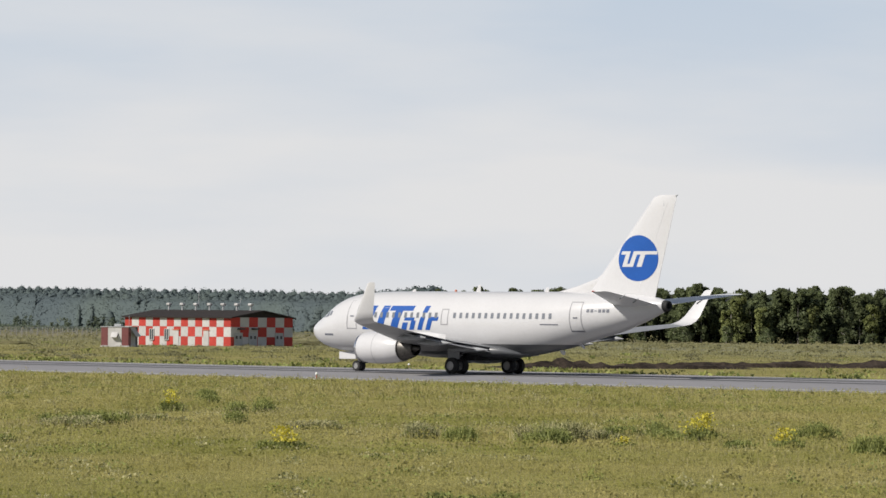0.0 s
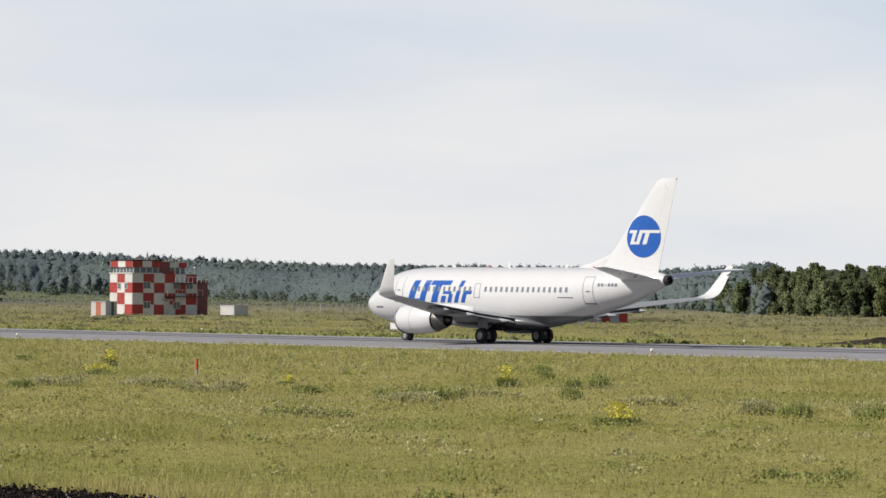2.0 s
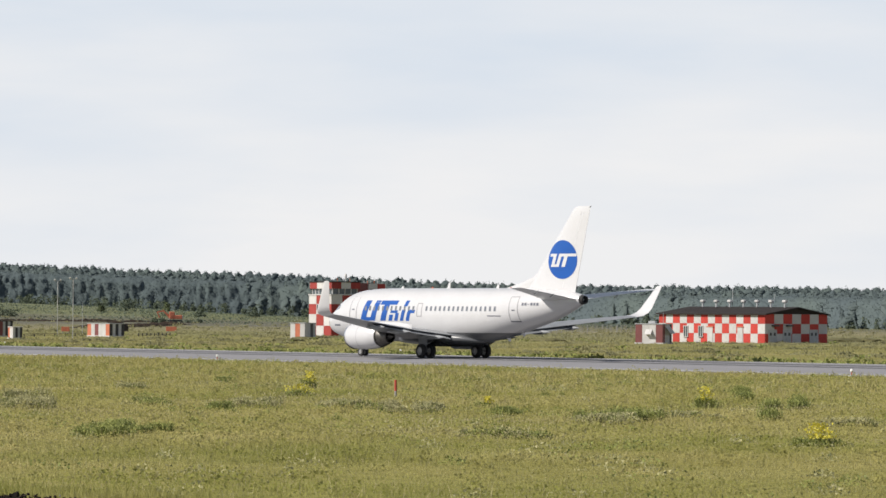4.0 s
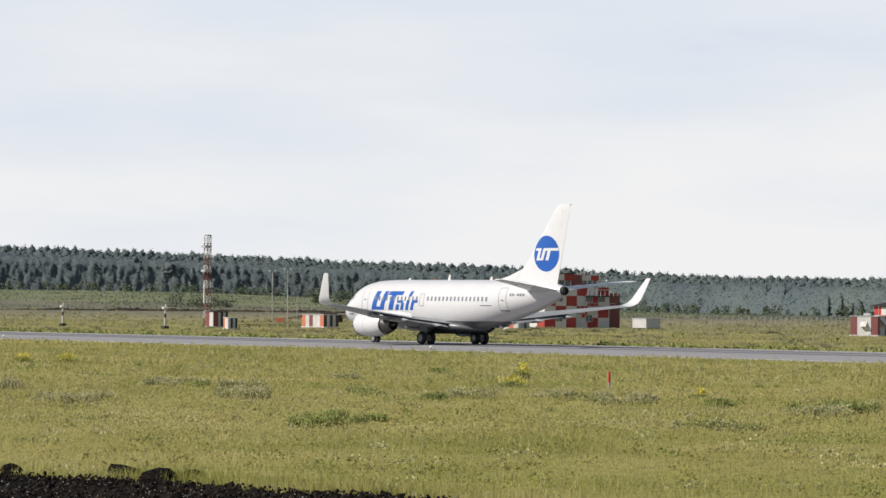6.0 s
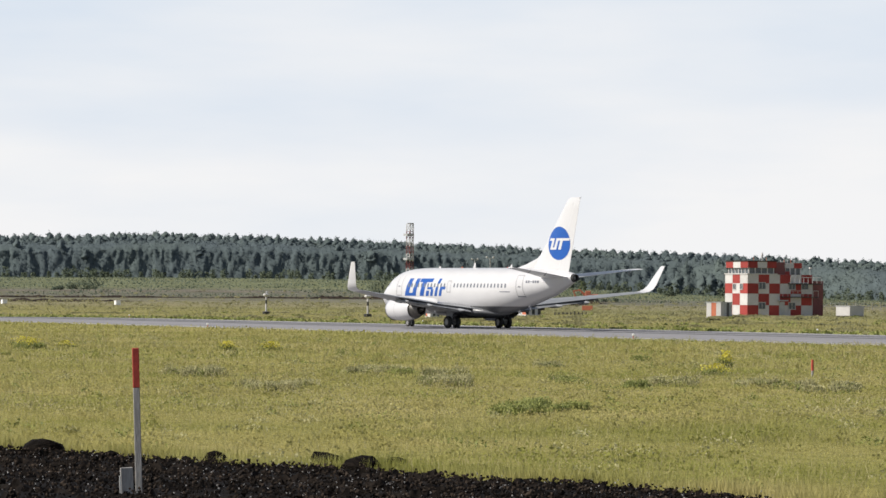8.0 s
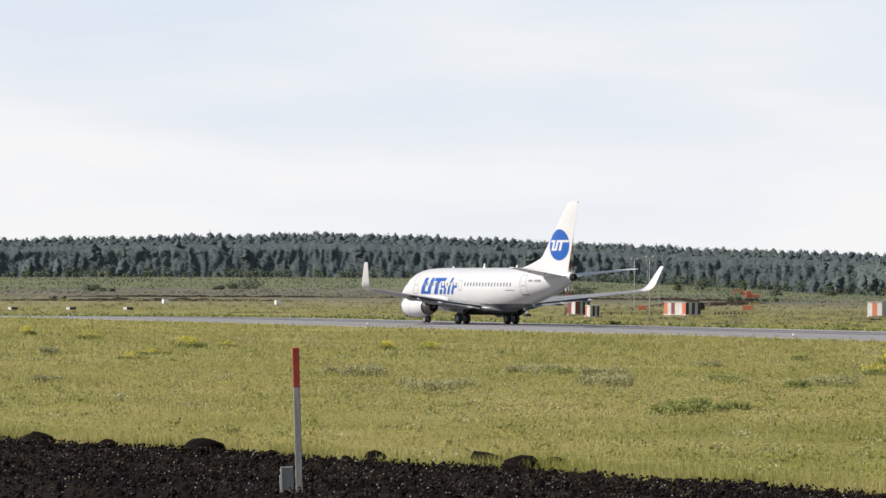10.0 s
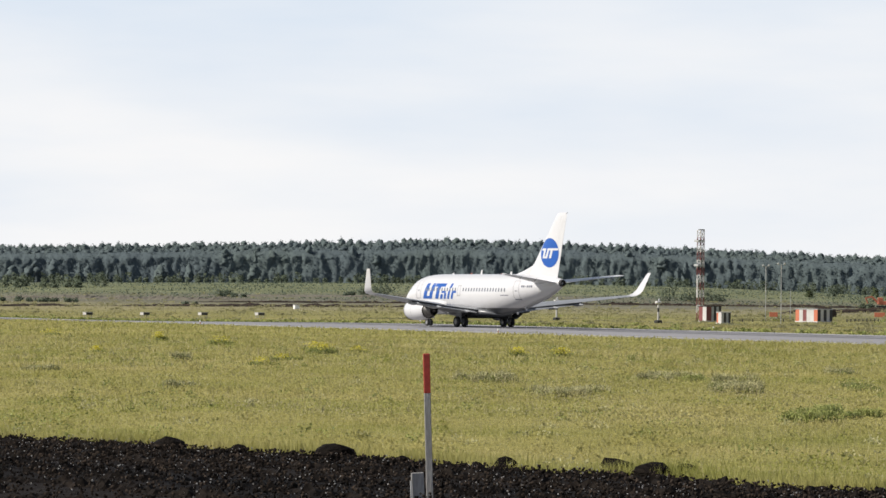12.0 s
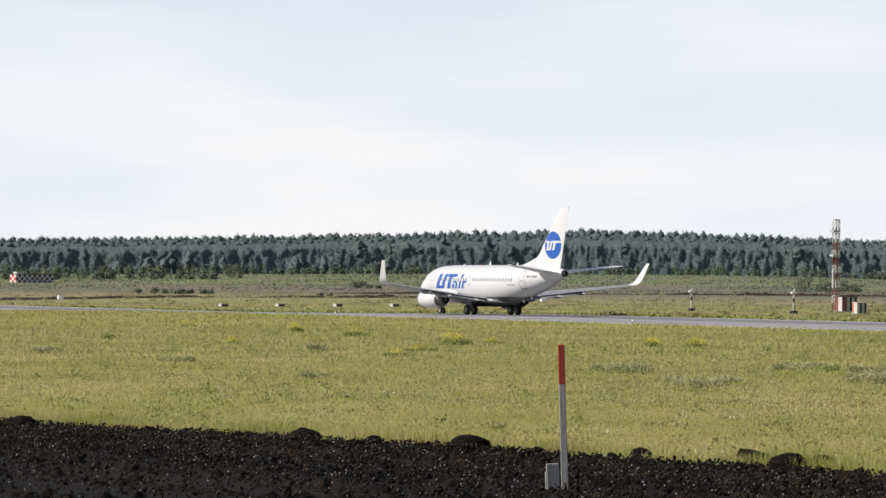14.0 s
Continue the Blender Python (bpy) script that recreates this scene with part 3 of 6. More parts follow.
        flap = [aerofoil((s, side * y, z), c, 0.12, (0, -side * 0.1, 1), 0.02, 9, 0.17) for s, y, z, c in ((16.0, 2.2, 1.66, 1.5), (15.95, 4.6, 1.95, 1.35), (16.5, 7.2, 2.25, 1.2), (17.0, 9.6, 2.53, 1.05))]
        part("flap", loft(flap), GREYWING, top, smooth=True)
        for s, y, z, ln in ((14.9, 3.3, 1.55, 3.4), (15.4, 6.6, 1.95, 2.9), (16.3, 9.2, 2.28, 2.3)):
            prof = [(0, 0.02), (ln * 0.15, 0.12), (ln * 0.45, 0.19), (ln * 0.75, 0.15), (ln, 0.02)]
            part("flap_track_fairing", spin(prof, "x", 12, (s, side * y, z)), GREYWING, top, smooth=True)
        # engine
        ey, ez = side * 4.83, 1.56
        cowl = [(9.55, 0.74), (9.25, 0.78), (9.12, 0.84), (9.15, 0.9), (9.35, 0.97), (9.9, 1.03), (10.8, 1.05), (11.7, 1.0), (12.6, 0.86), (12.65, 0.83), (12.2, 0.8), (9.55, 0.74)]
        rings = []
        for s, r in cowl:
            rings.append([(s, ey + r * math.cos(a), ez + r * (0.93 if math.sin(a) < 0 else 1.0) * math.sin(a)) for a in np.linspace(0, 2 * math.pi, 32, endpoint=False)])
        nac = part("engine_nacelle", loft(rings, caps=False), WHITE, top, "white engine nacelle", smooth=True)
        part("inlet_lip", spin([(9.34, 0.975), (9.14, 0.91), (9.10, 0.84), (9.24, 0.775)], "x", 32, (0, ey, ez)), STEEL, nac, "polished metal inlet lip", smooth=True)
        part("fan_disc", spin([(9.75, 0.76), (9.76, 0.2), (9.5, 0.02)], "x", 24, (0, ey, ez), True), DARK, nac, "dark fan disc", smooth=True)
        part("cowl_seam", spin([(10.75, 1.052), (10.78, 1.052)], "x", 32, (0, ey, ez)), SEAM, nac)
        part("core_nozzle", spin([(12.3, 0.76), (12.8, 0.72), (13.2, 0.62), (13.6, 0.46), (13.61, 0.41), (13.1, 0.38)], "x", 24, (0, ey, ez)), NOZZLE, top, "heat-stained metal exhaust nozzle", smooth=True)
        part("exhaust_plug", spin([(13.0, 0.36), (13.5, 0.26), (13.95, 0.04)], "x", 16, (0, ey, ez), True), NOZZLE, top, "dark exhaust plug", smooth=True)
        part("nozzle_gap", spin([(12.55, 0.83), (12.57, 0.7)], "x", 24, (0, ey, ez)), DARK, top, "dark fan exhaust gap")
        part("pylon", loft([aerofoil((s, ey, z), c, 0.1, (0, 1, 0), 0) for s, z, c in ((9.9, 2.3, 3.4), (10.6, 2.62, 4.0), (12.0, 2.45, 4.2), (12.2, 1.9, 3.9))]), WHITE, top, smooth=True)
        # tailplane
        st = [(25.9, 0.45, 4.38, 3.45, 0.10, 0.1), (27.6, 3.4, 4.76, 2.35, 0.09, 0.1), (29.15, 6.25, 5.10, 1.32, 0.085, 0.1), (29.4, 6.48, 5.13, 0.95, 0.06, 0.1)]
        part("tailplane", wing(st, side, 0.0), TAILGREY, top, "grey horizontal tailplane", smooth=True)
        part("tip_marking", wing([(29.12, 6.22, 5.10, 0.34, 0.2, 0.1), (29.36, 6.5, 5.135, 0.26, 0.16, 0.1)], side, 0.0), POSTRED, top, "red painted tailplane tip edge")
        for y in (3.0, 5.0):
            part("tab_arm", rod((29.6 + (y - 3) * 0.33, side * y, 4.5 + (y - 3) * 0.1), (30.0 + (y - 3) * 0.33, side * y, 4.72 + (y - 3) * 0.1), 0.05, 0.03, 6), GREYWING, top)
    # fin, dorsal fin, rudder seam, disc
    def fin_edge(z):
        return 24.46 + (z - 6.07) * 0.8755, 28.83 + (z - 4.87) * 0.2627
    rings = []
    for z in (4.7, 6.07, 7.5, 9.0, 10.2, 10.85, 10.98):
        le, te = fin_edge(min(z, 10.85))
        if z > 10.9:
            le += 0.35
        rings.append(aerofoil((le, 0, z), te - le, 0.1 if z < 10.9 else 0.05, (0, 1, 0), 0))
    part("fin", loft(rings), WHITE, top, smooth=True)
    part("dorsal_fin", loft([aerofoil((20.7, 0, 5.08), 4.6, 0.03, (0, 1, 0), 0), aerofoil((22.6, 0, 5.5), 2.9, 0.06, (0, 1, 0), 0), aerofoil((24.2, 0, 5.98), 1.6, 0.12, (0, 1, 0), 0), aerofoil((24.62, 0, 6.25), 1.2, 0.12, (0, 1, 0), 0)]), WHITE, top, smooth=True)

    def fin_y(s, z):
        le, te = fin_edge(z)
        c = te - le
        u = min(1, max(0, (s - le) / c))
        return c * (5 * 0.1 * (0.2969 * math.sqrt(u) - 0.126 * u - 0.3516 * u * u + 0.2843 * u ** 3 - 0.1015 * u ** 4) + 0.0015)

    def fin_patch(points_fn, side, off, bm, n=10, m=10):
        grid = [[None] * (m + 1) for _ in range(n + 1)]
        for i in range(n + 1):
            for j in range(m + 1):
                s, z = points_fn(i / n, j / m)
                grid[i][j] = bm.verts.new((s, side * (fin_y(s, z) + off), z))
        for i in range(n):
            for j in range(m):
                bm.faces.new((grid[i][j], grid[i + 1][j], grid[i + 1][j + 1], grid[i][j + 1]))
        return bm

    def quad(a, b, c, d):
        return lambda u, v: ((a[0] * (1 - u) + b[0] * u) * (1 - v) + (d[0] * (1 - u) + c[0] * u) * v, (a[1] * (1 - u) + b[1] * u) * (1 - v) + (d[1] * (1 - u) + c[1] * u) * v)

    for side in (1, -1):
        bm = bmesh.new()
        # a round disc from concentric rings
        fin_patch(lambda u, v: (27.58 + 1.50 * u * math.cos(2 * math.pi * v), 7.2 + 1.39 * u * math.sin(2 * math.pi * v)), side, 0.012, bm, 8, 40)
        disc = part("fin_disc", bm, BLUE, top, "round blue emblem disc")
        for q in (((26.28, 7.42), (26.98, 7.42), (27.05, 7.62), (26.36, 7.62)), ((27.2, 7.42), (29.0, 7.42), (29.04, 7.62), (27.28, 7.62)), ((26.4, 6.68), (26.72, 6.68), (26.98, 7.42), (26.66, 7.42)),
                  ((26.72, 6.68), (27.22, 6.68), (27.3, 6.86), (26.79, 6.86)), ((26.97, 6.86), (27.29, 6.86), (27.52, 7.42), (27.2, 7.42)), ((27.5, 6.68), (27.86, 6.68), (28.14, 7.42), (27.78, 7.42))):
            part("emblem_bar", fin_patch(quad(*q), side, 0.02, bmesh.new(), 4, 4), WHITE, disc, "white bar on the blue disc")
        bm = bmesh.new()
        fin_patch(quad((27.55, 5.2), (27.58, 5.2), (29.75, 10.6), (29.72, 10.6)), side, 0.008, bm, 1, 12)
        part("rudder_seam", bm, TAILGREY, top)
        part("fin_lamp", box(29.2, 29.5, side * 0.05 - 0.03, side * 0.05 + 0.03, 10.35, 10.75), SEAM, top)
    part("fin_antenna", rod((30.35, 0, 10.9), (30.5, 0, 10.98), 0.05, 0.02, 6), GREYWING, top)
    # antennas and beacon on the crown
    for s, h in ((8.6, 0.14), (14.2, 0.42), (19.9, 0.26)):
        part("blade_antenna", loft([aerofoil((s, 0, 5.12), 0.4, 0.12, (0, 1, 0), 0), aerofoil((s + 0.22, 0, 5.17 + h), 0.2, 0.1, (0, 1, 0), 0)]), WHITE, top)
    part("beacon", spin([(0, 0.09), (0.08, 0.08), (0.14, 0.01)], "z", 10, (12.5, 0, 5.15)), ORANGE, top)
    part("belly_antenna", loft([aerofoil((21.2, 0, 1.56), 0.5, 0.12, (0, 1, 0), 0), aerofoil((21.45, 0, 1.3), 0.25, 0.1, (0, 1, 0), 0)]), WHITE, top)
    part("tail_skid", rod((22.9, 0, 1.98), (23.25, 0, 1.72), 0.10, 0.07, 8), WHITE, top)
    # landing gear
    wheels = []
    def wheel(x, y, r, w):
        hub = new("wheel")
        hub.empty_display_size = 0.1
        hub.parent = top
        prof = [(-w / 2, r * 0.55), (-w / 2, r * 0.82), (-w * 0.36, r * 0.97), (0, r), (w * 0.36, r * 0.97), (w / 2, r * 0.82), (w / 2, r * 0.55)]
        part("tyre", spin(prof, "y", 24), TYRE, hub, smooth=True)
        bm = spin([(-w * 0.42, r * 0.14), (-w * 0.38, r * 0.5), (-w / 2, r * 0.56), (w / 2, r * 0.56), (w * 0.38, r * 0.5), (w * 0.42, r * 0.14)], "y", 16, caps=True)
        for k in range(6):
            a = k * math.pi / 3
            rod((r * 0.34 * math.cos(a), -w * 0.46, r * 0.34 * math.sin(a)), (r * 0.34 * math.cos(a), w * 0.46, r * 0.34 * math.sin(a)), r * 0.05, None, 6, bm)
        part("rim", bm, HUB, hub, "grey metal rim")
        wheels.append((hub, x, y, r))
    for side in (1, -1):
        for dy in (-0.43, 0.43):
            wheel(15.05, side * 2.62 + dy, 0.52, 0.37)
        bm = rod((15.05, side * 2.62 - 0.42, 0.52), (15.05, side * 2.62 + 0.42, 0.52), 0.08)
        rod((15.05, side * 2.62, 0.5), (14.95, side * 2.62, 1.1), 0.09, None, 10, bm)
        rod((14.95, side * 2.62, 1.05), (14.85, side * 2.66, 2.0), 0.14, None, 10, bm)
        part("main_gear_leg", bm, GEAR, top)
        part("side_brace", rod((15.0, side * 2.6, 1.0), (15.0, side * 1.4, 1.45), 0.06, None, 8), GEAR, top)
        part("gear_door", box(14.5, 15.5, side * 2.86 - 0.03, side * 2.86 + 0.03, 0.95, 1.9, bevel=0.02), GREYWING, top)
        wheel(4.0, side * 0.21, 0.345, 0.2)
        part("nose_gear_door", box(2.7, 4.2, side * 0.5 - 0.02, side * 0.5 + 0.02, 0.78, 1.26, bevel=0.015), WHITE, top, "white nose gear door")
    part("wheel_well", box(14.1, 16.1, -2.1, 2.1, 0.86, 1.2, bevel=0.05), DARK, top, "dark open wheel well")
    bm = rod((4.0, -0.22, 0.345), (4.0, 0.22, 0.345), 0.05)
    rod((4.0, 0, 0.34), (3.95, 0, 1.4), 0.09, None, 10, bm)
    rod((3.95, 0, 0.75), (3.2, 0, 1.3), 0.045, None, 8, bm)
    part("nose_gear_leg", bm, GEAR, top)
    return top, wheels


airliner, wheels = make_airliner()


# ---- buildings behind the runway ----
def at_corner(x, y, az, turn):
    """Pose of a building whose nearest corner is at x, y: local x runs along its shaded side, local y along its sunlit side."""
    return Matrix.Translation(on_ground(x, y)) @ pose(0, 0, 0, 0, 0, -az + 90 - turn)


def box_part(name, dims, mat, parent, label="", bevel=0.0):
    return part(name, box(*dims, bevel=bevel), mat, parent, label)


def checker(parent, axis, length, rows, cols, first, z0, at=0.0, skip=(), tone=None):
    """Red and white panels, 3 cm proud, on the side along local x (axis 'x', facing -y) or local y (facing -x). rows: heights."""
    w = length / cols
    z = z0
    meshes = {}
    for r, h in enumerate(rows):
        for c in range(cols):
            if (r, c) in skip:
                continue
            mat = (tone or RED) if (r + c + first) % 2 == 0 else CREAM
            key = (mat.name, r)
            if key not in meshes:
                bm = box(0.006, w - 0.006, -0.03, 0.0, 0.006, h - 0.006) if axis == "x" else box(-0.03, 0.0, 0.006, w - 0.006, 0.006, h - 0.006)
                meshes[key] = finish(bm, "panel", mat)
            ob = new("panel", meshes[key])
            ob.parent = parent
            ob.location = (c * w, at, z) if axis == "x" else (at, c * w, z)
        z += h


def small_window(parent, axis, u, z, w, h, at=0.0, glass=True):
    """A framed window on a side; u is its middle along that side."""
    f = 0.07
    def b(u0, u1, d0, d1, z0, z1):
        return (u0, u1, at + d0, at + d1, z0, z1) if axis == "x" else (at + d0, at + d1, u0, u1, z0, z1)
    win = box_part("window", b(u - w / 2, u + w / 2, -0.06, -0.02, z, z + h), GLASS if glass else GREYP, parent)
    for q in (b(u - w / 2 - f, u - w / 2, -0.1, 0, z - f, z + h + f), b(u + w / 2, u + w / 2 + f, -0.1, 0, z - f, z + h + f), b(u - f / 2, u + f / 2, -0.09, 0, z, z + h),
              b(u - w / 2, u + w / 2, -0.1, 0, z + h, z + h + f), b(u - w / 2 - f, u + w / 2 + f, -0.16, 0, z - f, z)):
        box_part("frame", q, CREAM, win)
    return win


def red_building():
    L, W, Hh = 17.0, 14.2, 3.75
    b = thing("airfield_building", "low red and white chequered airfield building with dark gable roof", "building", at_corner(325.8, 335.0, 44.2, 35))
    box_part("wall", (0.03, W, 0.03, L, 0, Hh), CREAM, b)
    checker(b, "y", L, (1.2, 1.28, 1.27), 15, 0, 0)
    checker(b, "x", W, (1.2, 1.28, 1.27), 7, 0, 0)
    # gable roof, ridge along local y
    bm = bmesh.new()
    e = 0.35
    pts = [(-e, Hh + 0.02), (W / 2, Hh + 0.95), (W + e, Hh + 0.02), (W + e, Hh - 0.14), (W / 2, Hh + 0.78), (-e, Hh - 0.14)]
    loft([[(x, y, z) for x, z in pts] for y in (-e, L + e)], bm)
    part("roof", bm, ROOF, b)
    bm = bmesh.new()
    loft([[(0.05, y, Hh), (W / 2, y, Hh + 0.76), (W - 0.05, y, Hh)] for y in (0.02, 0.22)], bm)
    part("gable", bm, ROOF, b)
    for k in range(7):
        y = 1.5 + k * 2.2
        x = W / 2 - 0.5
        v = part("roof_vent", rod((x, y, Hh + 0.9), (x, y, Hh + 1.5), 0.13), GREYP, b)
        part("cowl", box(x - 0.3, x + 0.3, y - 0.3, y + 0.3, Hh + 1.5, Hh + 1.85, bevel=0.08), CREAM, v)
    part("aerial", rod((W / 2, L * 0.6, Hh + 1.1), (W / 2, L * 0.6, Hh + 3.2), 0.04), GREYP, b)
    part("aerial", rod((W / 2, L * 0.22, Hh + 1.1), (W / 2 + 0.2, L * 0.21, Hh + 2.6), 0.03), GREYP, b)
    for u in (12.6, 10.2):
        small_window(b, "y", u, 0.75, 0.6, 1.35, -0.03)
    for u in (8.7, 3.9):
        d = box_part("door", (-0.08, 0, u - 0.42, u + 0.42, 0, 2.0), CREAM, b, "white painted steel door")
        box_part("lintel", (-0.14, 0, u - 0.55, u + 0.55, 2.0, 2.12), ORANGE, d)
    for u in (1.6, 4.9, 11.0):
        d = box_part("gate", (u - 0.95, u + 0.95, -0.09, -0.03, 0, 1.75), GREYP, b, "grey double gate")
        for k in (-0.45, 0.45):
            box_part("vent", (u + k - 0.2, u + k + 0.2, -0.12, -0.09, 0.95, 1.35), BLACKP, d)
    for u in (2.0, 5.2):
        box_part("canopy", (u - 0.6, u + 0.6, -0.5, -0.03, 2.15, 2.35), BLACKP, b)
    return b


def kiosk(x, y, az, turn, wx, wy, h, stripes_y, stripes_x, label, roof=GREYP):
    """A sheet-metal cabin: upright stripes on its two seen sides."""
    b = thing("equipment_cabin", label, "cabin", at_corner(x, y, az, turn))
    box_part("body", (0.02, wx, 0.02, wy, 0.15, h), GREYP, b)
    box_part("base", (-0.1, wx + 0.1, -0.1, wy + 0.1, 0, 0.15), CREAM, b)
    box_part("roof", (-0.08, wx + 0.08, -0.08, wy + 0.08, h, h + 0.1), roof, b, bevel=0.02)
    for n, mats, axis in ((wy, stripes_y, "y"), (wx, stripes_x, "x")):
        w = n / len(mats)
        for k, mt in enumerate(mats):
            d = (-0.02, 0.02, k * w + 0.01, (k + 1) * w - 0.01, 0.15, h) if axis == "y" else (k * w + 0.01, (k + 1) * w - 0.01, -0.02, 0.02, 0.15, h)
            box_part("panel", d, mt, b)
    return b


def tower_building():
    Lx, Ly, Hh = 13.3, 8.1, 6.2
    b = thing("control_building", "three-storey red and white chequered airfield control building with roof cabin", "building", at_corner(331.8, 435.1, 37.3, 65) @ Matrix.Diagonal((0.82, 1, 1, 1)))
    box_part("wall", (0.03, Lx, 0.03, Ly, 0, Hh), CREAM, b)
    rows = (1.55, 1.75, 1.55, 1.35)
    checker(b, "y", Ly, rows, 3, 0, 0, tone=SHADEDRED)
    checker(b, "x", Lx * 0.985, rows, 6, 0, 0, tone=SHADEDRED)
    box_part("parapet", (-0.15, 6.0, -0.15, Ly + 0.15, Hh, Hh + 0.16), CREAM, b)
    # glazed cabin at the corner, its upper band chequered
    box_part("cabin_core", (0.5, 5.5, 0.5, Ly - 0.4, Hh + 0.16, Hh + 1.0), GLASS, b, "dark glazed watch cabin")
    for k in range(7):
        u = 0.5 + (Ly - 0.9) * k / 6
        box_part("mullion", (0.42, 0.56, u - 0.09, u + 0.09, Hh + 0.16, Hh + 1.0), CREAM, b)
    for k in range(5):
        u = 0.5 + 5.0 * k / 4
        box_part("mullion", (u - 0.09, u + 0.09, 0.42, 0.56, Hh + 0.16, Hh + 1.0), CREAM, b)
    box_part("cabin_band", (0.08, 5.9, 0.08, Ly - 0.05, Hh + 1.0, Hh + 1.95), CREAM, b)
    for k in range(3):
        box_part("panel", (0.05, 0.08, 0.1 + k * 2.62, 0.1 + (k + 1) * 2.62, Hh + 1.0, Hh + 1.95), SHADEDRED if k != 1 else CREAM, b)
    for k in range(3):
        box_part("panel", (0.1 + k * 1.93, 0.1 + (k + 1) * 1.93, 0.05, 0.08, Hh + 1.0, Hh + 1.95), SHADEDRED if k != 1 else CREAM, b)
    box_part("cabin_roof", (-0.05, 6.05, -0.05, Ly + 0.1, Hh + 1.95, Hh + 2.1), ROOF, b)
    # stair block and second roof cabin
    box_part("stair_block", (5.9, 8.2, 1.0, Ly - 0.5, Hh, Hh + 1.9), MAROON, b, "red stair block")
    box_part("rear_cabin", (8.2, 11.4, 1.2, Ly - 0.6, Hh - 0.2, Hh + 1.0), GLASS, b, "glazed rear cabin")
    for k in range(4):
        u = 8.2 + 3.2 * k / 3
        box_part("mullion", (u - 0.12, u + 0.12, 1.1, 1.24, Hh - 0.2, Hh + 1.0), CREAM, b)
    box_part("rear_band", (8.0, 11.7, 1.0, Ly - 0.4, Hh + 1.0, Hh + 1.8), CREAM, b)
    box_part("panel", (10.0, 11.6, 0.97, 1.0, Hh + 1.0, Hh + 1.8), SHADEDRED, b)
    box_part("panel", (8.2, 9.2, 1.07, 1.2, Hh - 0.2, Hh + 0.5), SHADEDRED, b)
    # terrace and lower wing at the far end
    box_part("side_wing", (Lx, Lx + 2.6, 0.8, Ly - 0.5, 0, 5.3), MAROON, b, "dark red side wing")
    box_part("terrace_slab", (Lx * 0.62, Lx + 1.2, -0.9, 0.0, 4.75, 4.9), BLACKP, b)
    box_part("terrace_slab", (Lx * 0.5, Lx + 0.6, -0.9, 0.0, 2.75, 2.88), BLACKP, b)
    for u0, u1, z in ((Lx * 0.62, Lx + 1.2, 4.9), (Lx * 0.5, Lx + 0.6, 2.88)):
        for k in range(8):
            u = u0 + (u1 - u0) * k / 7
            part("rail_post", rod((u, -0.86, z), (u, -0.86, z + 0.9), 0.03, None, 6), CREAM, b)
        part("handrail", rod((u0, -0.86, z + 0.9), (u1, -0.86, z + 0.9), 0.035, None, 6), CREAM, b)
    # outside stair
    bm = bmesh.new()
    for k in range(9):
        box(Lx + 0.4 + k * 0.25, Lx + 0.75 + k * 0.25, -0.9, -0.1, 2.7 - k * 0.3, 2.76 - k * 0.3, bm)
    part("stair", bm, BLACKP, b, "dark steel outside stair")
    for u, z in ((2.9, 4.0), (9.0, 4.0), (11.6, 4.0), (2.9, 1.0), (9.0, 1.0)):
        small_window(b, "x", u, z, 1.3, 0.95, -0.03)
    for u in (2.1, 4.6):
        small_window(b, "y", u, 3.95, 1.0, 0.8, -0.03)
    box_part("door", (6.4, 7.5, -0.1, -0.03, 0, 2.1), GREYP, b, "grey entrance door")
    box_part("porch_roof", (6.1, 7.8, -0.9, -0.03, 2.2, 2.35), GREYP, b)
    for k in range(4):
        part("roof_aerial", rod((1 + k * 1.3, 2, Hh + 2.1), (1 + k * 1.3, 2, Hh + 2.6), 0.05), ORANGE if k % 2 else GREYP, b)
    dish = part("antenna_mast", rod((4.6, 3.0, Hh + 2.1), (4.6, 3.0, Hh + 2.6), 0.07), CREAM, b)
    part("radome", spin([(0, 0.02), (0.1, 0.16), (0.4, 0.24), (0.75, 0.14), (0.85, 0.02)], "z", 12, (4.6, 3.0, Hh + 2.55)), CREAM, dish, smooth=True)
    for k in range(5):
        part("roof_aerial", rod((8.4 + k * 0.7, 3, Hh + 1.8), (8.4 + k * 0.7, 3, Hh + 2.3), 0.05), ORANGE if k % 2 else GREYP, b)
    lamp = part("roof_lamp_pole", rod((Lx - 0.4, 0.3, Hh), (Lx - 0.4, 0.3, Hh + 0.9), 0.05), GREYP, b)
    part("lamp_head", box(Lx - 0.6, Lx - 0.2, 0.1, 0.5, Hh + 0.9, Hh + 1.15, bevel=0.05), CREAM, lamp)
    return b


red_building()
tower_building()
hooded = kiosk(295.4, 321.4, 42.5, 20, 3.2, 3.5, 2.35, (MAROON, CREAM, CREAM, MAROON), (MAROON, CREAM, CREAM, BLACKP), "maroon and white equipment cabin beside the long building")
part("hood", loft([[(-0.02, y, 1.75), (-0.5, y, 1.2), (-0.5, y, 1.12), (-0.02, y, 1.12)] for y in (1.35, 2.15)]), CREAM, hooded, "white sloping vent hood")
part("awning", loft([[(x, -0.02, 2.15), (x, -0.7, 1.3), (x, -0.7, 1.24), (x, -0.02, 2.08)] for x in (0.9, 2.5)]), CREAM, hooded, "pale sloping awning")
part("roof_box", box(1.2, 1.9, 1.4, 2.3, 2.45, 2.75, bevel=0.04), GREYP, hooded)
part("roof_aerial", rod((2.4, 0.8, 2.4), (2.4, 0.8, 3.7), 0.03, None, 6), GREYP, hooded)
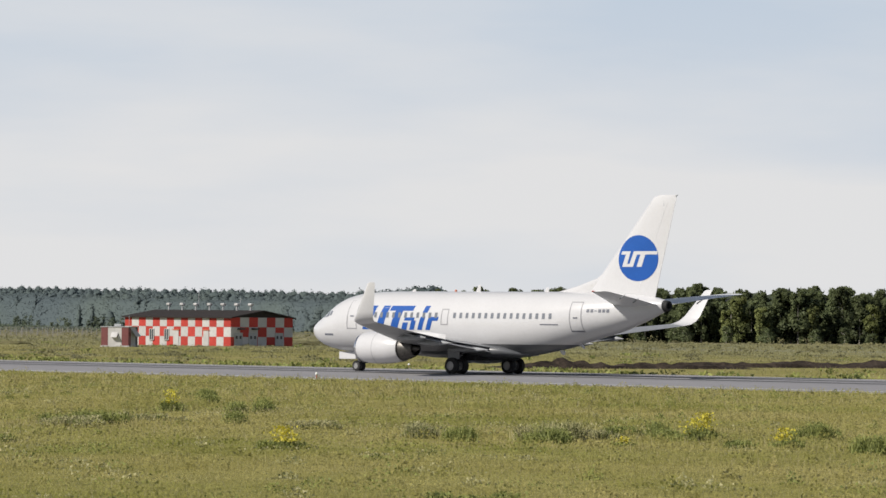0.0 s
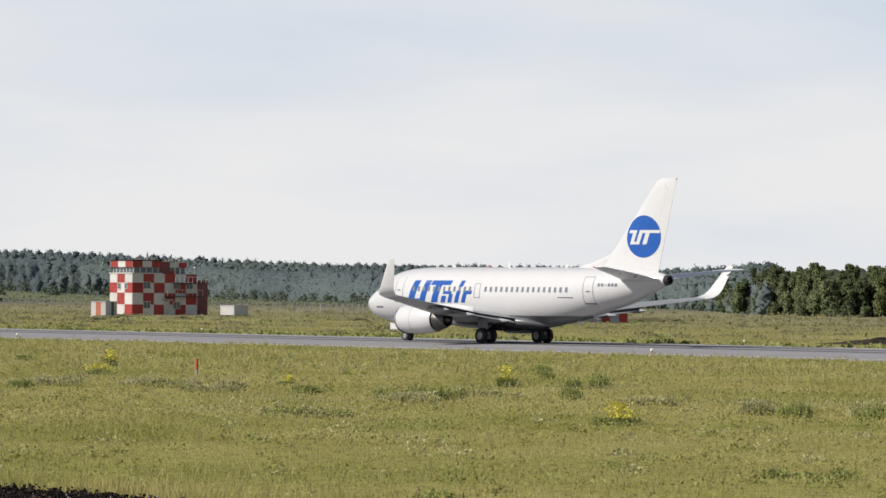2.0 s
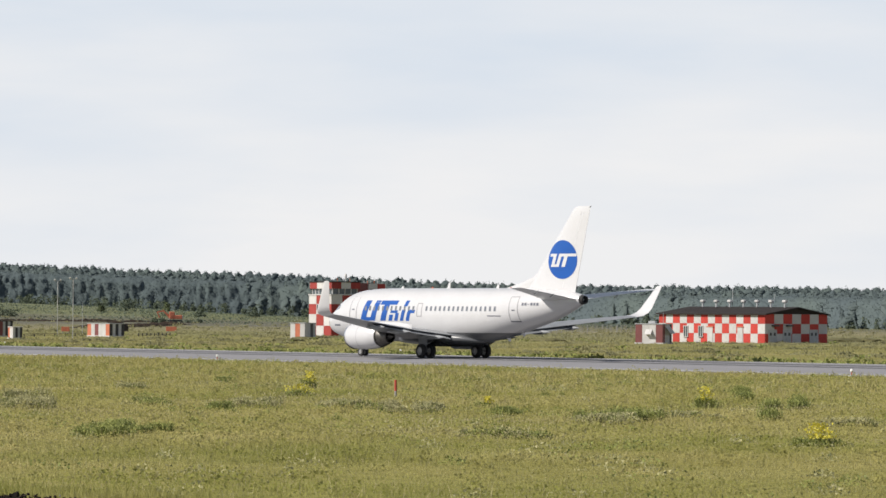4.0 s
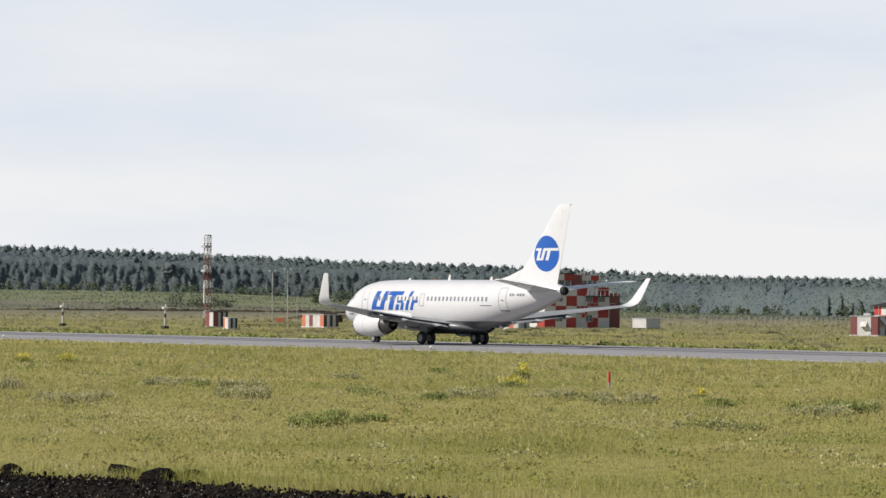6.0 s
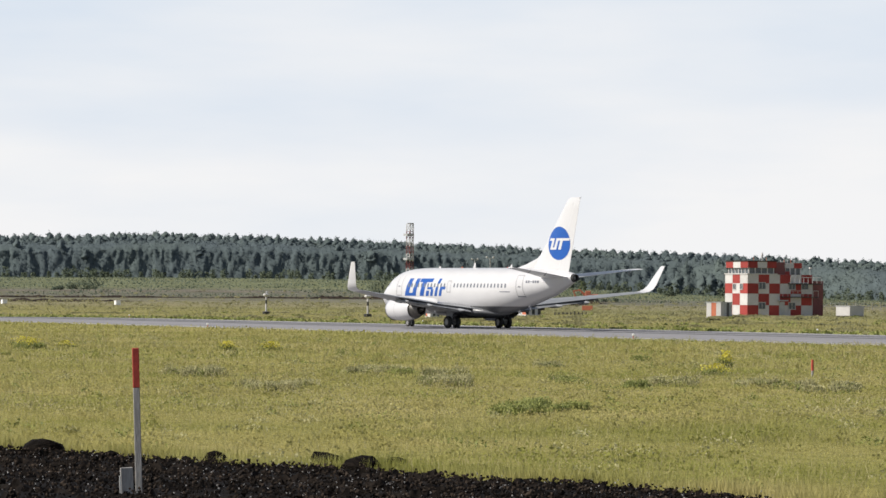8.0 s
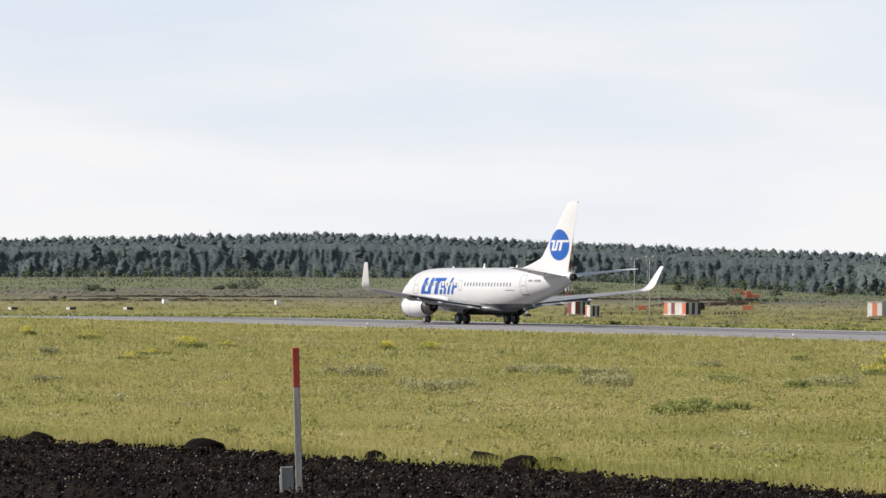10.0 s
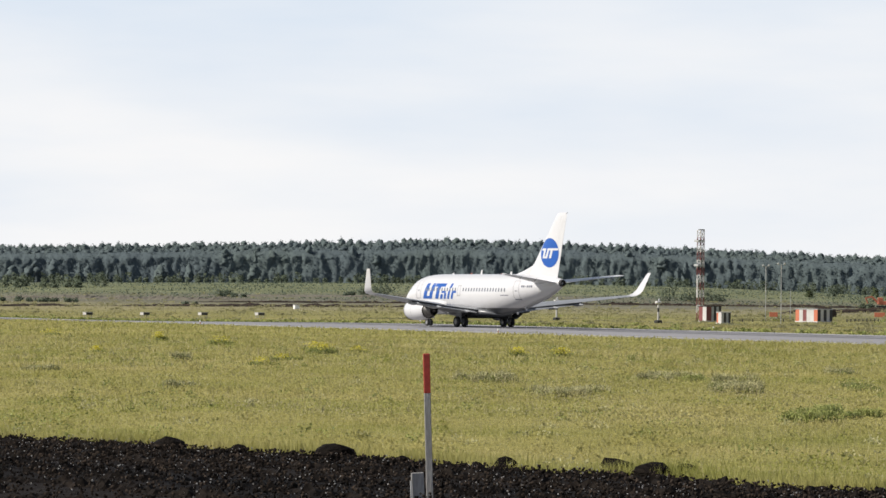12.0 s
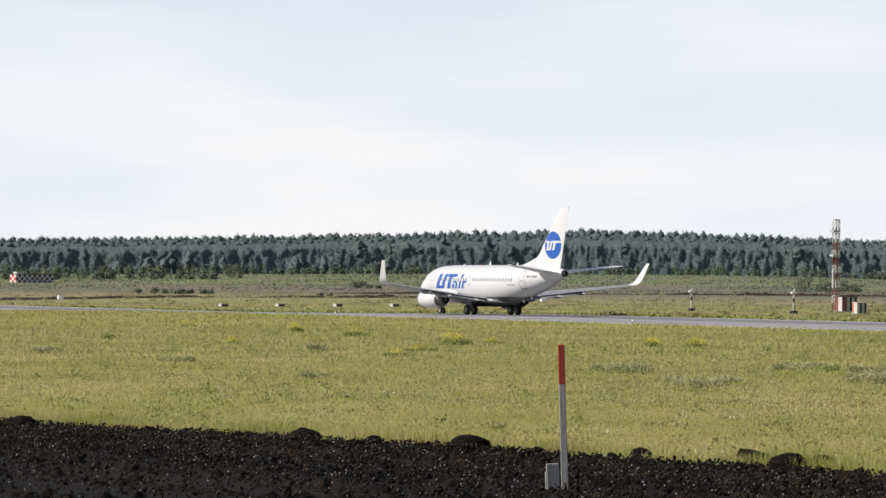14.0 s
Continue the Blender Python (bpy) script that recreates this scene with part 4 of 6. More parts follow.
kiosk(285.5, 380.1, 36.9, 25, 3.4, 2.1, 2.05, (CREAM, ORANGE, CREAM), (CREAM, GREYP, BLACKP, GREYP), "pale metal booth with orange stripe and dark door")
# white van-like container
cont = thing("container", "white and pale blue storage container on the grass", "container", at_corner(336.3, 416.2, 38.9, 40))
box_part("body", (0, 3.2, 0, 2.7, 0.12, 1.5), CREAM, cont, bevel=0.03)
box_part("lid", (-0.06, 3.26, -0.06, 2.76, 1.5, 1.6), GREYP, cont, bevel=0.02)
box_part("skid", (0.1, 3.1, 0.1, 2.6, 0, 0.12), BLACKP, cont)

# ---- lattice mast and its cabins ----
def lattice_mast(x, y, height, w):
    n_bands = 6
    m = thing("lattice_mast", "red and white banded steel lattice mast with small platforms", "mast", Matrix.Translation(on_ground(x, y)) @ pose(0, 0, 0, 0, 0, 12))
    n = n_bands
    band = height / (n * 2)
    for cx, cy in ((-1, -1), (1, -1), (1, 1), (-1, 1)):
        for k in range(n * 2):
            part("leg", rod((cx * w / 2, cy * w / 2, k * band), (cx * w / 2, cy * w / 2, (k + 1) * band), 0.06, None, 6), CREAM if k % 2 else MAROON, m)
    for k in range(n * 2):
        z0, z1 = k * band, (k + 1) * band
        bm = bmesh.new()
        for a, b in (((-1, -1), (1, -1)), ((1, -1), (1, 1)), ((1, 1), (-1, 1)), ((-1, 1), (-1, -1))):
            pa, pb = Vector((a[0] * w / 2, a[1] * w / 2, 0)), Vector((b[0] * w / 2, b[1] * w / 2, 0))
            rod(pa + Vector((0, 0, z0)), pb + Vector((0, 0, z1)), 0.035, None, 5, bm)
            rod(pb + Vector((0, 0, z0)), pa + Vector((0, 0, z1)), 0.035, None, 5, bm)
            rod(pa + Vector((0, 0, z1)), pb + Vector((0, 0, z1)), 0.04, None, 5, bm)
        part("bracing", bm, CREAM if k % 2 else MAROON, m)
    for z in (height - 1.7, height * 0.6):
        part("platform", box(-w * 1.3, w * 0.6, -w * 0.6, w * 0.6, z, z + 0.3), GREYP, m)
    part("top_plate", box(-w * 0.3, w * 0.6, -w * 0.5, w * 0.5, height, height + 0.15), BLACKP, m)
    part("panel_antenna", box(-w * 0.95, -w * 0.7, -0.1, 0.1, height * 0.25, height * 0.46, bevel=0.03), CREAM, m)
    part("ladder", rod((w * 0.62, 0, 0), (w * 0.62, 0, height), 0.04, None, 6), GREYP, m)
    return m


lattice_mast(276.5, 443.0, 13.0, 0.7)
kiosk(266.0, 424.5, 32.05, 62, 2.3, 2.2, 2.1, (CREAM, MAROON), (MAROON, MAROON, GREYP, BLACKP, GREYP, BLACKP), "maroon and dark striped generator cabin by the mast", BLACKP)
kiosk(252.0, 398.5, 32.33, 60, 1.4, 1.2, 1.45, (CREAM, CREAM, ORANGE), (CREAM, BLACKP, GREYP, BLACKP), "small white, orange and black striped cabinet", CREAM)
kiosk(279.2, 416.7, 33.83, 45, 2.9, 4.3, 1.75, (ORANGE, CREAM, CREAM, MAROON, CREAM, ORANGE), (BLACKP, CREAM, BLACKP, CREAM, BLACKP), "orange, white and black striped equipment cabin", GREYP)


def weather_pole(x, y, h, label):
    p = thing("instrument_pole", label, "pole", Matrix.Translation(on_ground(x, y)))
    for k in range(6):
        part("pole", rod((0, 0, h * k / 6), (0, 0, h * (k + 1) / 6), 0.045, None, 8), CREAM if k % 2 else GREYP, p)
    part("crossarm", rod((-0.55, 0, h), (0.55, 0, h), 0.03, None, 6), GREYP, p)
    for s in (-0.5, 0.5):
        part("sensor", spin([(0, 0.02), (0.08, 0.12), (0.2, 0.14), (0.26, 0.03)], "z", 10, (s, 0, h)), CREAM, p)
    return p


weather_pole(257.3, 392.5, 7.7, "tall thin grey and white pole with small instruments")
weather_pole(290.0, 446.5, 7.9, "tall thin grey pole with small instruments")
p3 = thing("thin_pole", "short thin grey aerial pole on the grass", "pole", Matrix.Translation(on_ground(296, 449)))
part("pole", rod((0, 0, 0), (0, 0, 4.4), 0.035, None, 6), GREYP, p3)
part("tip", rod((0, 0, 4.4), (0, 0, 4.8), 0.015, None, 6), CREAM, p3)


def sign(x, y, az, w, h, z, group="orange signs"):
    s = thing("airfield_sign", "small orange-red sign board on two short legs", "sign", Matrix.Translation(on_ground(x, y)) @ pose(0, 0, 0, 0, 0, -az), group)
    box_part("board", (-w / 2, w / 2, -0.06, 0.06, z, z + h), ORANGE, s, bevel=0.02)
    for k in (-0.35, 0.35):
        box_part("leg", (k * w - 0.04, k * w + 0.04, -0.03, 0.03, 0, z), GREYP, s)
    return s


sign(305.1, 467.5, 33.1, 1.25, 0.7, 0.35)
sign(342.6, 493.0, 34.8, 1.75, 0.75, 0.3)


def approach_lamp(x, y, h, group="approach lamps"):
    p = thing("approach_lamp", "white lamp head on a banded post with black foot", "lamp post", Matrix.Translation(on_ground(x, y)), group)
    part("foot", box(-0.45, 0.45, -0.35, 0.35, 0, 0.42, bevel=0.08), BLACKP, p)
    for k in range(4):
        part("post", rod((0, 0, 0.42 + k * (h - 1.0) / 4), (0, 0, 0.42 + (k + 1) * (h - 1.0) / 4), 0.14, None, 10), CREAM if k != 2 else BLACKP, p)
    part("head", box(-0.42, 0.34, -0.3, 0.3, h - 0.6, h - 0.25, bevel=0.1), CREAM, p)
    part("beacon", spin([(0, 0.14), (0.15, 0.15), (0.3, 0.1), (0.36, 0.01)], "z", 10, (0.1, 0, h - 0.25)), GREYP, p)
    return p


approach_lamp(255.3, 447.6, 3.2)
approach_lamp(246.9, 405.9, 3.15)

# ---- fences in the fields behind the runway ----
def fence(name, a, b, gap, high, post_r, wires, mat, label):
    """Posts at even gaps from a to b with wires or rails between them."""
    a, b = Vector(a), Vector(b)
    f = thing(name, label, "fence", Matrix.Translation(on_ground(a.x, a.y)))
    n = max(1, round((b - a).length / gap))
    spots = [on_ground(*a.lerp(b, k / n)) - on_ground(a.x, a.y) for k in range(n + 1)]
    me = finish(box(-post_r, post_r, -post_r, post_r, -0.2, high, bevel=post_r * 0.3), "post", mat)
    for p in spots:
        ob = new("post", me)
        ob.parent, ob.location = f, p
    for z in wires:
        bm = bmesh.new()
        for p, q in zip(spots, spots[1:]):
            rod(p + Vector((0, 0, z)), q + Vector((0, 0, z)), post_r * 0.45, None, 5, bm)
        part("rail" if mat is BLACKP else "wire", bm, mat if mat is BLACKP else GREYP, f)


fence("field_fence", (470, 588), (540, 600), 2.6, 1.6, 0.045, (0.4, 0.9, 1.4, 1.7), WOODGREY, "grey wire fence on concrete posts before the wood")
fence("field_fence", (426, 510), (496, 545), 2.6, 1.55, 0.045, (0.4, 0.9, 1.4, 1.65), WOODGREY, "grey wire fence on concrete posts before the wood")
fence("low_rail", (268, 421), (281, 425.5), 2.2, 0.42, 0.06, (0.2, 0.4), BLACKP, "low dark rail between the striped cabins")
fence("low_rail", (287, 421), (300, 432), 2.2, 0.42, 0.06, (0.2, 0.4), BLACKP, "low dark rail running off from the striped cabin")

# ---- excavator on the far slope ----
def excavator(x, y):
    e = thing("excavator", "orange tracked excavator working on a far earth bank", "excavator", Matrix.Translation(on_ground(x, y)) @ pose(0, 0, 0, 0, 0, 150))
    for s in (-1, 1):
        bm = loft([[(-1.9, yy, 0.45), (-1.6, yy, 0.05), (1.6, yy, 0.05), (1.9, yy, 0.45), (1.6, yy, 0.85), (-1.6, yy, 0.85)] for yy in (s * 1.2 - 0.3, s * 1.2 + 0.3)])
        part("track", bm, BLACKP, e, "black steel track")
    part("house", box(-1.9, 1.3, -1.3, 1.3, 1.0, 2.1, bevel=0.15), ORANGE, e)
    cab = part("cab", box(0.2, 1.7, 0.3, 1.3, 1.1, 3.0, bevel=0.12), ORANGE, e)
    part("cab_window", box(1.66, 1.74, 0.45, 1.15, 1.7, 2.8), GLASS, cab)
    part("boom", loft([[(1.2, yy, 1.5), (1.4, yy, 2.0), (3.2, yy, 3.5), (5.0, yy, 3.0), (4.9, yy, 2.7), (3.3, yy, 3.0), (1.8, yy, 1.4)] for yy in (-0.25, 0.2)]), ORANGE, e)
    part("stick", loft([[(4.8, yy, 3.1), (5.1, yy, 2.9), (4.4, yy, 1.2), (4.1, yy, 1.3)] for yy in (-0.2, 0.15)]), ORANGE, e)
    part("bucket", loft([[(4.4, yy, 1.3), (4.9, yy, 0.8), (4.3, yy, 0.3), (3.6, yy, 0.7), (3.9, yy, 1.3)] for yy in (-0.5, 0.5)]), BLACKP, e)
    part("counterweight", box(-2.2, -1.7, -1.2, 1.2, 1.1, 2.0, bevel=0.15), CREAM, e)
    return e


excavator(569, 817)

# ---- runway furniture ----
def edge_light(x, y):
    p = thing("runway_light", "small white runway edge light on a short stem", "runway light", Matrix.Translation(on_ground(x, y)), "runway edge lights")
    part("base", spin([(0, 0.18), (0.06, 0.17), (0.08, 0.05)], "z", 10, caps=True), GREYP, p)
    part("stem", rod((0, 0, 0.06), (0, 0, 0.28), 0.035, None, 6), ORANGE, p)
    part("lens", spin([(0.26, 0.06), (0.31, 0.085), (0.39, 0.07), (0.42, 0.01)], "z", 10, caps=True), LAMPGLASS, p)
    return p


first_light = edge_light(RX0 - 1.2, 140)
for k in range(1, 11):
    yy = 140 + 60 * k
    copy_thing(first_light, Matrix.Translation(on_ground(RX0 - 1.2, yy)))
for k in range(0, 11):
    yy = 170 + 60 * k
    copy_thing(first_light, Matrix.Translation(on_ground(RX1 + 1.5, yy)))


def slope_light_unit(x, y):
    u = thing("slope_light_box", "yellowish approach slope indicator box on short legs", "light unit", Matrix.Translation(on_ground(x, y)), "slope indicator boxes")
    part("housing", box(-0.55, 0.55, -0.6, 0.6, 0.35, 0.75, bevel=0.05), CREAM, u)
    part("hood", box(-0.6, 0.6, -0.7, 0.5, 0.75, 0.8), GREYP, u)
    part("front", box(-0.5, 0.5, -0.63, -0.6, 0.4, 0.7), BLACKP, u)
    for a in (-0.4, 0.4):
        for b in (-0.4, 0.4):
            part("leg", rod((a, b, 0), (a, b, 0.36), 0.04, None, 6), GREYP, u)
    return u


unit = slope_light_unit(200.8, 490.2)
for x, y in ((211.1, 493.1), (220.3, 492.7), (228.6, 490.5)):
    copy_thing(unit, Matrix.Translation(on_ground(x, y)))
# white marker boxes
def marker_box(x, y):
    b = thing("marker_box", "small white marker box on the grass", "marker", Matrix.Translation(on_ground(x, y)), "white marker boxes")
    part("box", box(-0.52, 0.52, -0.4, 0.4, 0, 0.8, bevel=0.04), LAMPGLASS, b)
    part("lid", box(-0.56, 0.56, -0.44, 0.44, 0.8, 0.87, bevel=0.02), LAMPGLASS, b)
    return b


mb = marker_box(310.5, 649.0)
for x, y in ((325.8, 629.9), (240.0, 670.0)):
    copy_thing(mb, Matrix.Translation(on_ground(x, y)))

# far chequered hut
hut = thing("chequered_hut", "distant low building chequered in dark red and white", "building", at_corner(357.5, 1040, 19.0, 75) @ Matrix.Translation((0.7, 0, -0.9)) @ Matrix.Scale(0.87, 4))
box_part("wall", (0.03, 13.5, 0.03, 8, 0, 4.0), CREAM, hut)
# shade painted in: dark violet checks here, red ones on the sunlit side
checker(hut, "x", 13.5, (1.0, 1.0, 1.0, 1.0), 15, 0, 0, tone=SHADEVIOLET)
checker(hut, "y", 8, (1.0, 1.0, 1.0, 1.0), 3, 0, 0)
box_part("roof", (-0.2, 13.7, -0.2, 8.2, 4.0, 4.2), ROOF, hut)
box_part("roof_room", (0.4, 3.0, 0.5, 5, 4.2, 4.9), CREAM, hut)

# ---- posts in the foreground ----
def tall_post():
    p = thing("marker_post", "tall leaning grey wooden post with a faded red top", "post", Matrix.Translation(on_ground(25.8, 49.1)) @ pose(0, 0, 0, 0.0, -2.0, -27.7))
    part("shaft", box(-0.052, 0.052, -0.045, 0.045, -0.3, 1.63, bevel=0.008), WOODGREY, p)
    part("red_top", box(-0.053, 0.053, -0.046, 0.046, 1.63, 2.24, bevel=0.01), POSTRED, p, "faded red painted top")
    return p


tall_post()
stub = thing("wooden_stub", "short weathered grey board stuck in the soil", "board", Matrix.Translation(on_ground(25.55, 49.0)) @ pose(0, 0, 0, 0, -3, -20))
part("board", box(-0.095, 0.095, -0.03, 0.03, -0.2, 0.42, bevel=0.008), WOODGREY, stub)
# white strip stands in for sunlight on the board's left edge
part("sunlit_edge_strip", box(-0.115, -0.095, -0.02, 0.02, -0.2, 0.3), LINE, stub)
stake = thing("stake", "thin orange-red wooden stake standing in the grass", "stake", Matrix.Translation(on_ground(84.6, 106.9)))
part("shaft", box(-0.035, 0.035, -0.035, 0.035, -0.1, 0.45, bevel=0.006), WOODGREY, stake)
part("red_top", box(-0.036, 0.036, -0.036, 0.036, 0.3, 0.72, bevel=0.006), POSTRED, stake)


# ---- dug soil in the foreground ----
sx, sy = np.arange(11, 36, 0.11), np.arange(34, 98, 0.11)
SX, SY = np.meshgrid(sx, sy)
edge = soil_line(SY)
inner = edge - SX
rough = np.zeros_like(SX)
for j in range(SX.shape[0]):
    for i in range(SX.shape[1]):
        if -1.5 < inner[j, i]:
            p = Vector((SX[j, i], SY[j, i], 0))
            rough[j, i] = 0.05 * noise.noise(p * 0.7) + 0.10 * abs(noise.noise(p * 1.9)) + 0.14 * noise.noise(p * 3.7) + 0.1 * noise.noise(p * 8)
rim = np.exp(-((inner - 0.7) / 0.6) ** 2) * 0.07
SZ = -0.2 + ramp01(-0.5, 0.4, inner) * (0.10 + rim) + rough * ramp01(-0.3, 0.4, inner) + (0.10 * np.sin(inner * 2.6 + 1.5 * np.sin(SY * 0.21)) + 0.05 * np.sin(inner * 6.1 + np.sin(SY * 0.33))) * ramp01(0, 2, inner)
SZ = np.where(inner > 0.5, np.maximum(SZ, 0.02), SZ)
SZ = np.where(inner < -0.8, -0.4, SZ)
mx, my = len(sx), len(sy)
sme = bpy.data.meshes.new("dug_soil")
idx = np.arange(mx * my).reshape(my, mx)
quads = np.stack([idx[:-1, :-1], idx[:-1, 1:], idx[1:, 1:], idx[1:, :-1]], -1)
keep = inner[:-1, :-1] > -0.9
sme.from_pydata(np.stack([SX, SY, SZ], -1).reshape(-1, 3).tolist(), [], quads[keep].tolist())
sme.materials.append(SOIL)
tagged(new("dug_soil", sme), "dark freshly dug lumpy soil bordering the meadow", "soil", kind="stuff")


def lump(seed, r):
    rnd = random.Random(seed)
    bm = bmesh.new()
    bmesh.ops.create_icosphere(bm, subdivisions=2, radius=1)
    off = Vector((rnd.uniform(-9, 9), rnd.uniform(-9, 9), rnd.uniform(-9, 9)))
    for v in bm.verts:
        d = 1 + 0.35 * noise.noise(v.co * 1.4 + off) + 0.15 * noise.noise(v.co * 4 + off)
        v.co = Vector((v.co.x * r * d, v.co.y * r * d, v.co.z * r * 0.62 * d))
    return bm


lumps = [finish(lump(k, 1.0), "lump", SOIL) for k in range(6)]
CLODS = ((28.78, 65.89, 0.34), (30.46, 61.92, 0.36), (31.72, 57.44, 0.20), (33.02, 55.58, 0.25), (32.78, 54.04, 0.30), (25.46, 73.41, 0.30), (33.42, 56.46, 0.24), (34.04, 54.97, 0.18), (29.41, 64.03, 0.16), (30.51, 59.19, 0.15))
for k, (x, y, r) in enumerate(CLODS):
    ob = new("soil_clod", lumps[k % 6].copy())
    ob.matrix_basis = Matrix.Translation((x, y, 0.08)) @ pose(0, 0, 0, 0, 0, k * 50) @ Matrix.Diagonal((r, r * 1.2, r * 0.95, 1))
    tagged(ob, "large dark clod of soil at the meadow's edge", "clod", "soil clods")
rng = np.random.default_rng(5)


def crumbs(n, r0, r1, spread, rows=False):
    """Many small eight-sided grains over the dug soil."""
    y = rng.uniform(38, 92, n)
    d = abs(rng.normal(0, spread, n))
    if rows:   # heaped along the ploughed ridges
        d = (np.floor(d / 1.2) + 0.5) * 1.2 + rng.normal(0, 0.13, n) + 0.25 * np.sin(y * 0.21) + 0.5
    x = soil_line(y) - d - 0.15
    r = rng.uniform(r0, r1, n)
    c = np.stack([x, y, rng.uniform(0.0, 0.09, n)], 1)
    ax = [rng.normal(size=(n, 3)) for _ in range(3)]
    ax[0] /= np.linalg.norm(ax[0], axis=1)[:, None]
    ax[1] -= ax[0] * (ax[0] * ax[1]).sum(1)[:, None]
    ax[1] /= np.linalg.norm(ax[1], axis=1)[:, None]
    ax[2] = np.cross(ax[0], ax[1])
    p = [c + s * ax[k] * (r * rng.uniform(0.6, 1.2, n))[:, None] for k in range(3) for s in (1, -1)]
    faces = ((0, 2, 4), (2, 1, 4), (1, 3, 4), (3, 0, 4), (2, 0, 5), (1, 2, 5), (3, 1, 5), (0, 3, 5))
    return np.stack([p[i] for f in faces for i in f], 1).reshape(-1, 3)


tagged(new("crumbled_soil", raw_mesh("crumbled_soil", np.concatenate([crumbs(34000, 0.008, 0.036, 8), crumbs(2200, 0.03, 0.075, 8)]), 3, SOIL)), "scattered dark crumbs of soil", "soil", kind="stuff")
tagged(new("crumbled_rows", raw_mesh("crumbled_rows", crumbs(9000, 0.012, 0.045, 8, True) + np.array((0, 0, 0.07)), 3, DRYSOIL)), "brown drier crumbs along the ploughed rows", "soil", kind="stuff")
# besides roots and stones, pale grains imitate glints off the soil
tagged(new("pale_flecks", raw_mesh("pale_flecks", crumbs(2600, 0.006, 0.02, 8) + np.array((0, 0, 0.06)), 3, WOODGREY)), "pale bits of root and stone and painted glints in the soil", "debris", kind="stuff")
heap = new("soil_heap", finish(lump(31, 1.0), "soil_heap", DRYSOIL, True))
heap.matrix_basis = Matrix.Translation(on_ground(357, 531, 0.2)) @ Matrix.Diagonal((2.6, 2.4, 2.6, 1))
tagged(heap, "rounded heap of dark earth behind the striped cabin", "earth heap")


# ---- grassed-over mounds beside the buildings ----
MOUND = material("weedy_mound", (0.10, 0.095, 0.05), 0.95, vary=0.4, scale=1.2, fine=6, bump=1.0, second=(0.20, 0.185, 0.09), gloss=0.1)
for k, (x, y, r, h) in enumerate(((344, 346, 2.6, 0.55), (350, 350, 2.2, 0.5), (359, 354, 3.0, 0.6), (371, 361, 2.6, 0.5), (290, 372, 2.2, 0.42), (284, 378, 1.6, 0.35), (307, 356, 2.0, 0.4), (300, 398, 2.4, 0.4), (262, 352, 2.0, 0.35))):
    ob = new("earth_mound", finish(lump(50 + k, 1.0), "earth_mound", MOUND, True))
    ob.matrix_basis = Matrix.Translation(on_ground(x, y, 0.02)) @ pose(0, 0, 0, 0, 0, 40 * k) @ Matrix.Diagonal((r, r * 1.3, h * 1.6, 1))
    tagged(ob, "low weed-grown mound of earth beyond the runway", "earth mound", "weed-grown mounds")


# ---- earth ridges beyond the runway ----
def ridge(name, a, b, w, h, mat, label, seed):
    rnd = np.random.default_rng(seed)
    a, b = Vector(a), Vector(b)
    n = int((b - a).length / 0.45)
    side = Vector((-(b - a).y, (b - a).x)).normalized()
    bm = bmesh.new()
    prev = None
    for k in range(n + 1):
        p = a.lerp(b, k / n)
        fade = min(1, 6 * k / n, 6 * (n - k) / n)
        row = []
        for j in range(7):
            u = j / 6 * 2 - 1
            q = p + side * (u * w * (0.8 + 0.3 * noise.noise(Vector((k * 0.1, j, seed)))))
            z = h * fade * (1 - u * u) * (0.2 + 1.1 * abs(noise.noise(Vector((k * 0.05, j * 0.5, seed + 3)))) + 0.8 * abs(noise.noise(Vector((k * 0.27, j * 1.3, seed + 8)))) + 0.6 * abs(noise.noise(Vector((k * 0.8, j * 1.7, seed + 5))))) - (0.2 if abs(u) == 1 else 0)
            row.append(bm.verts.new((q.x, q.y, float(ground_z(q.x, q.y)) + z)))
        if prev:
            for j in range(6):
                bm.faces.new((prev[j], prev[j + 1], row[j + 1], row[j]))
        prev = row
    return tagged(part(name, bm, mat, smooth=False), label, "earth bank", kind="structure")


ridge("earth_bank", (198, 176), (218, 168), 5, 0.5, DRYSOIL, "low bank of dark bare earth beside the runway", 1)
ridge("earth_bank", (219, 178), (250, 166), 5, 0.55, DRYSOIL, "low bank of dark bare earth beside the runway", 2)
ridge("earth_bank", (385, 874), (470, 857), 3, 0.5, DRYSOIL, "long low dark bank of earth across the far field", 6)
ridge("earth_bank", (462, 858), (580, 812), 3, 0.6, DRYSOIL, "long low dark bank of earth across the far field", 7)
ridge("earth_bank", (425, 962), (540, 918), 9, 0.5, PALEARTH, "broad low bank of grey-brown earth across the far field", 8)
ridge("earth_bank", (352, 940), (420, 897), 9, 0.9, PALEARTH, "rounded bank of brown earth in the far field", 9)
ridge("earth_bank", (420, 640), (560, 800), 5, 0.8, DRYSOIL, "low far bank of brown earth across the field", 3)
ridge("earth_bank", (300, 720), (420, 800), 5, 0.6, DRYSOIL, "low far bank of brown earth across the field", 4)
ridge("earth_bank", (200, 640), (300, 730), 5, 0.5, DRYSOIL, "low far bank of brown earth across the field", 5)


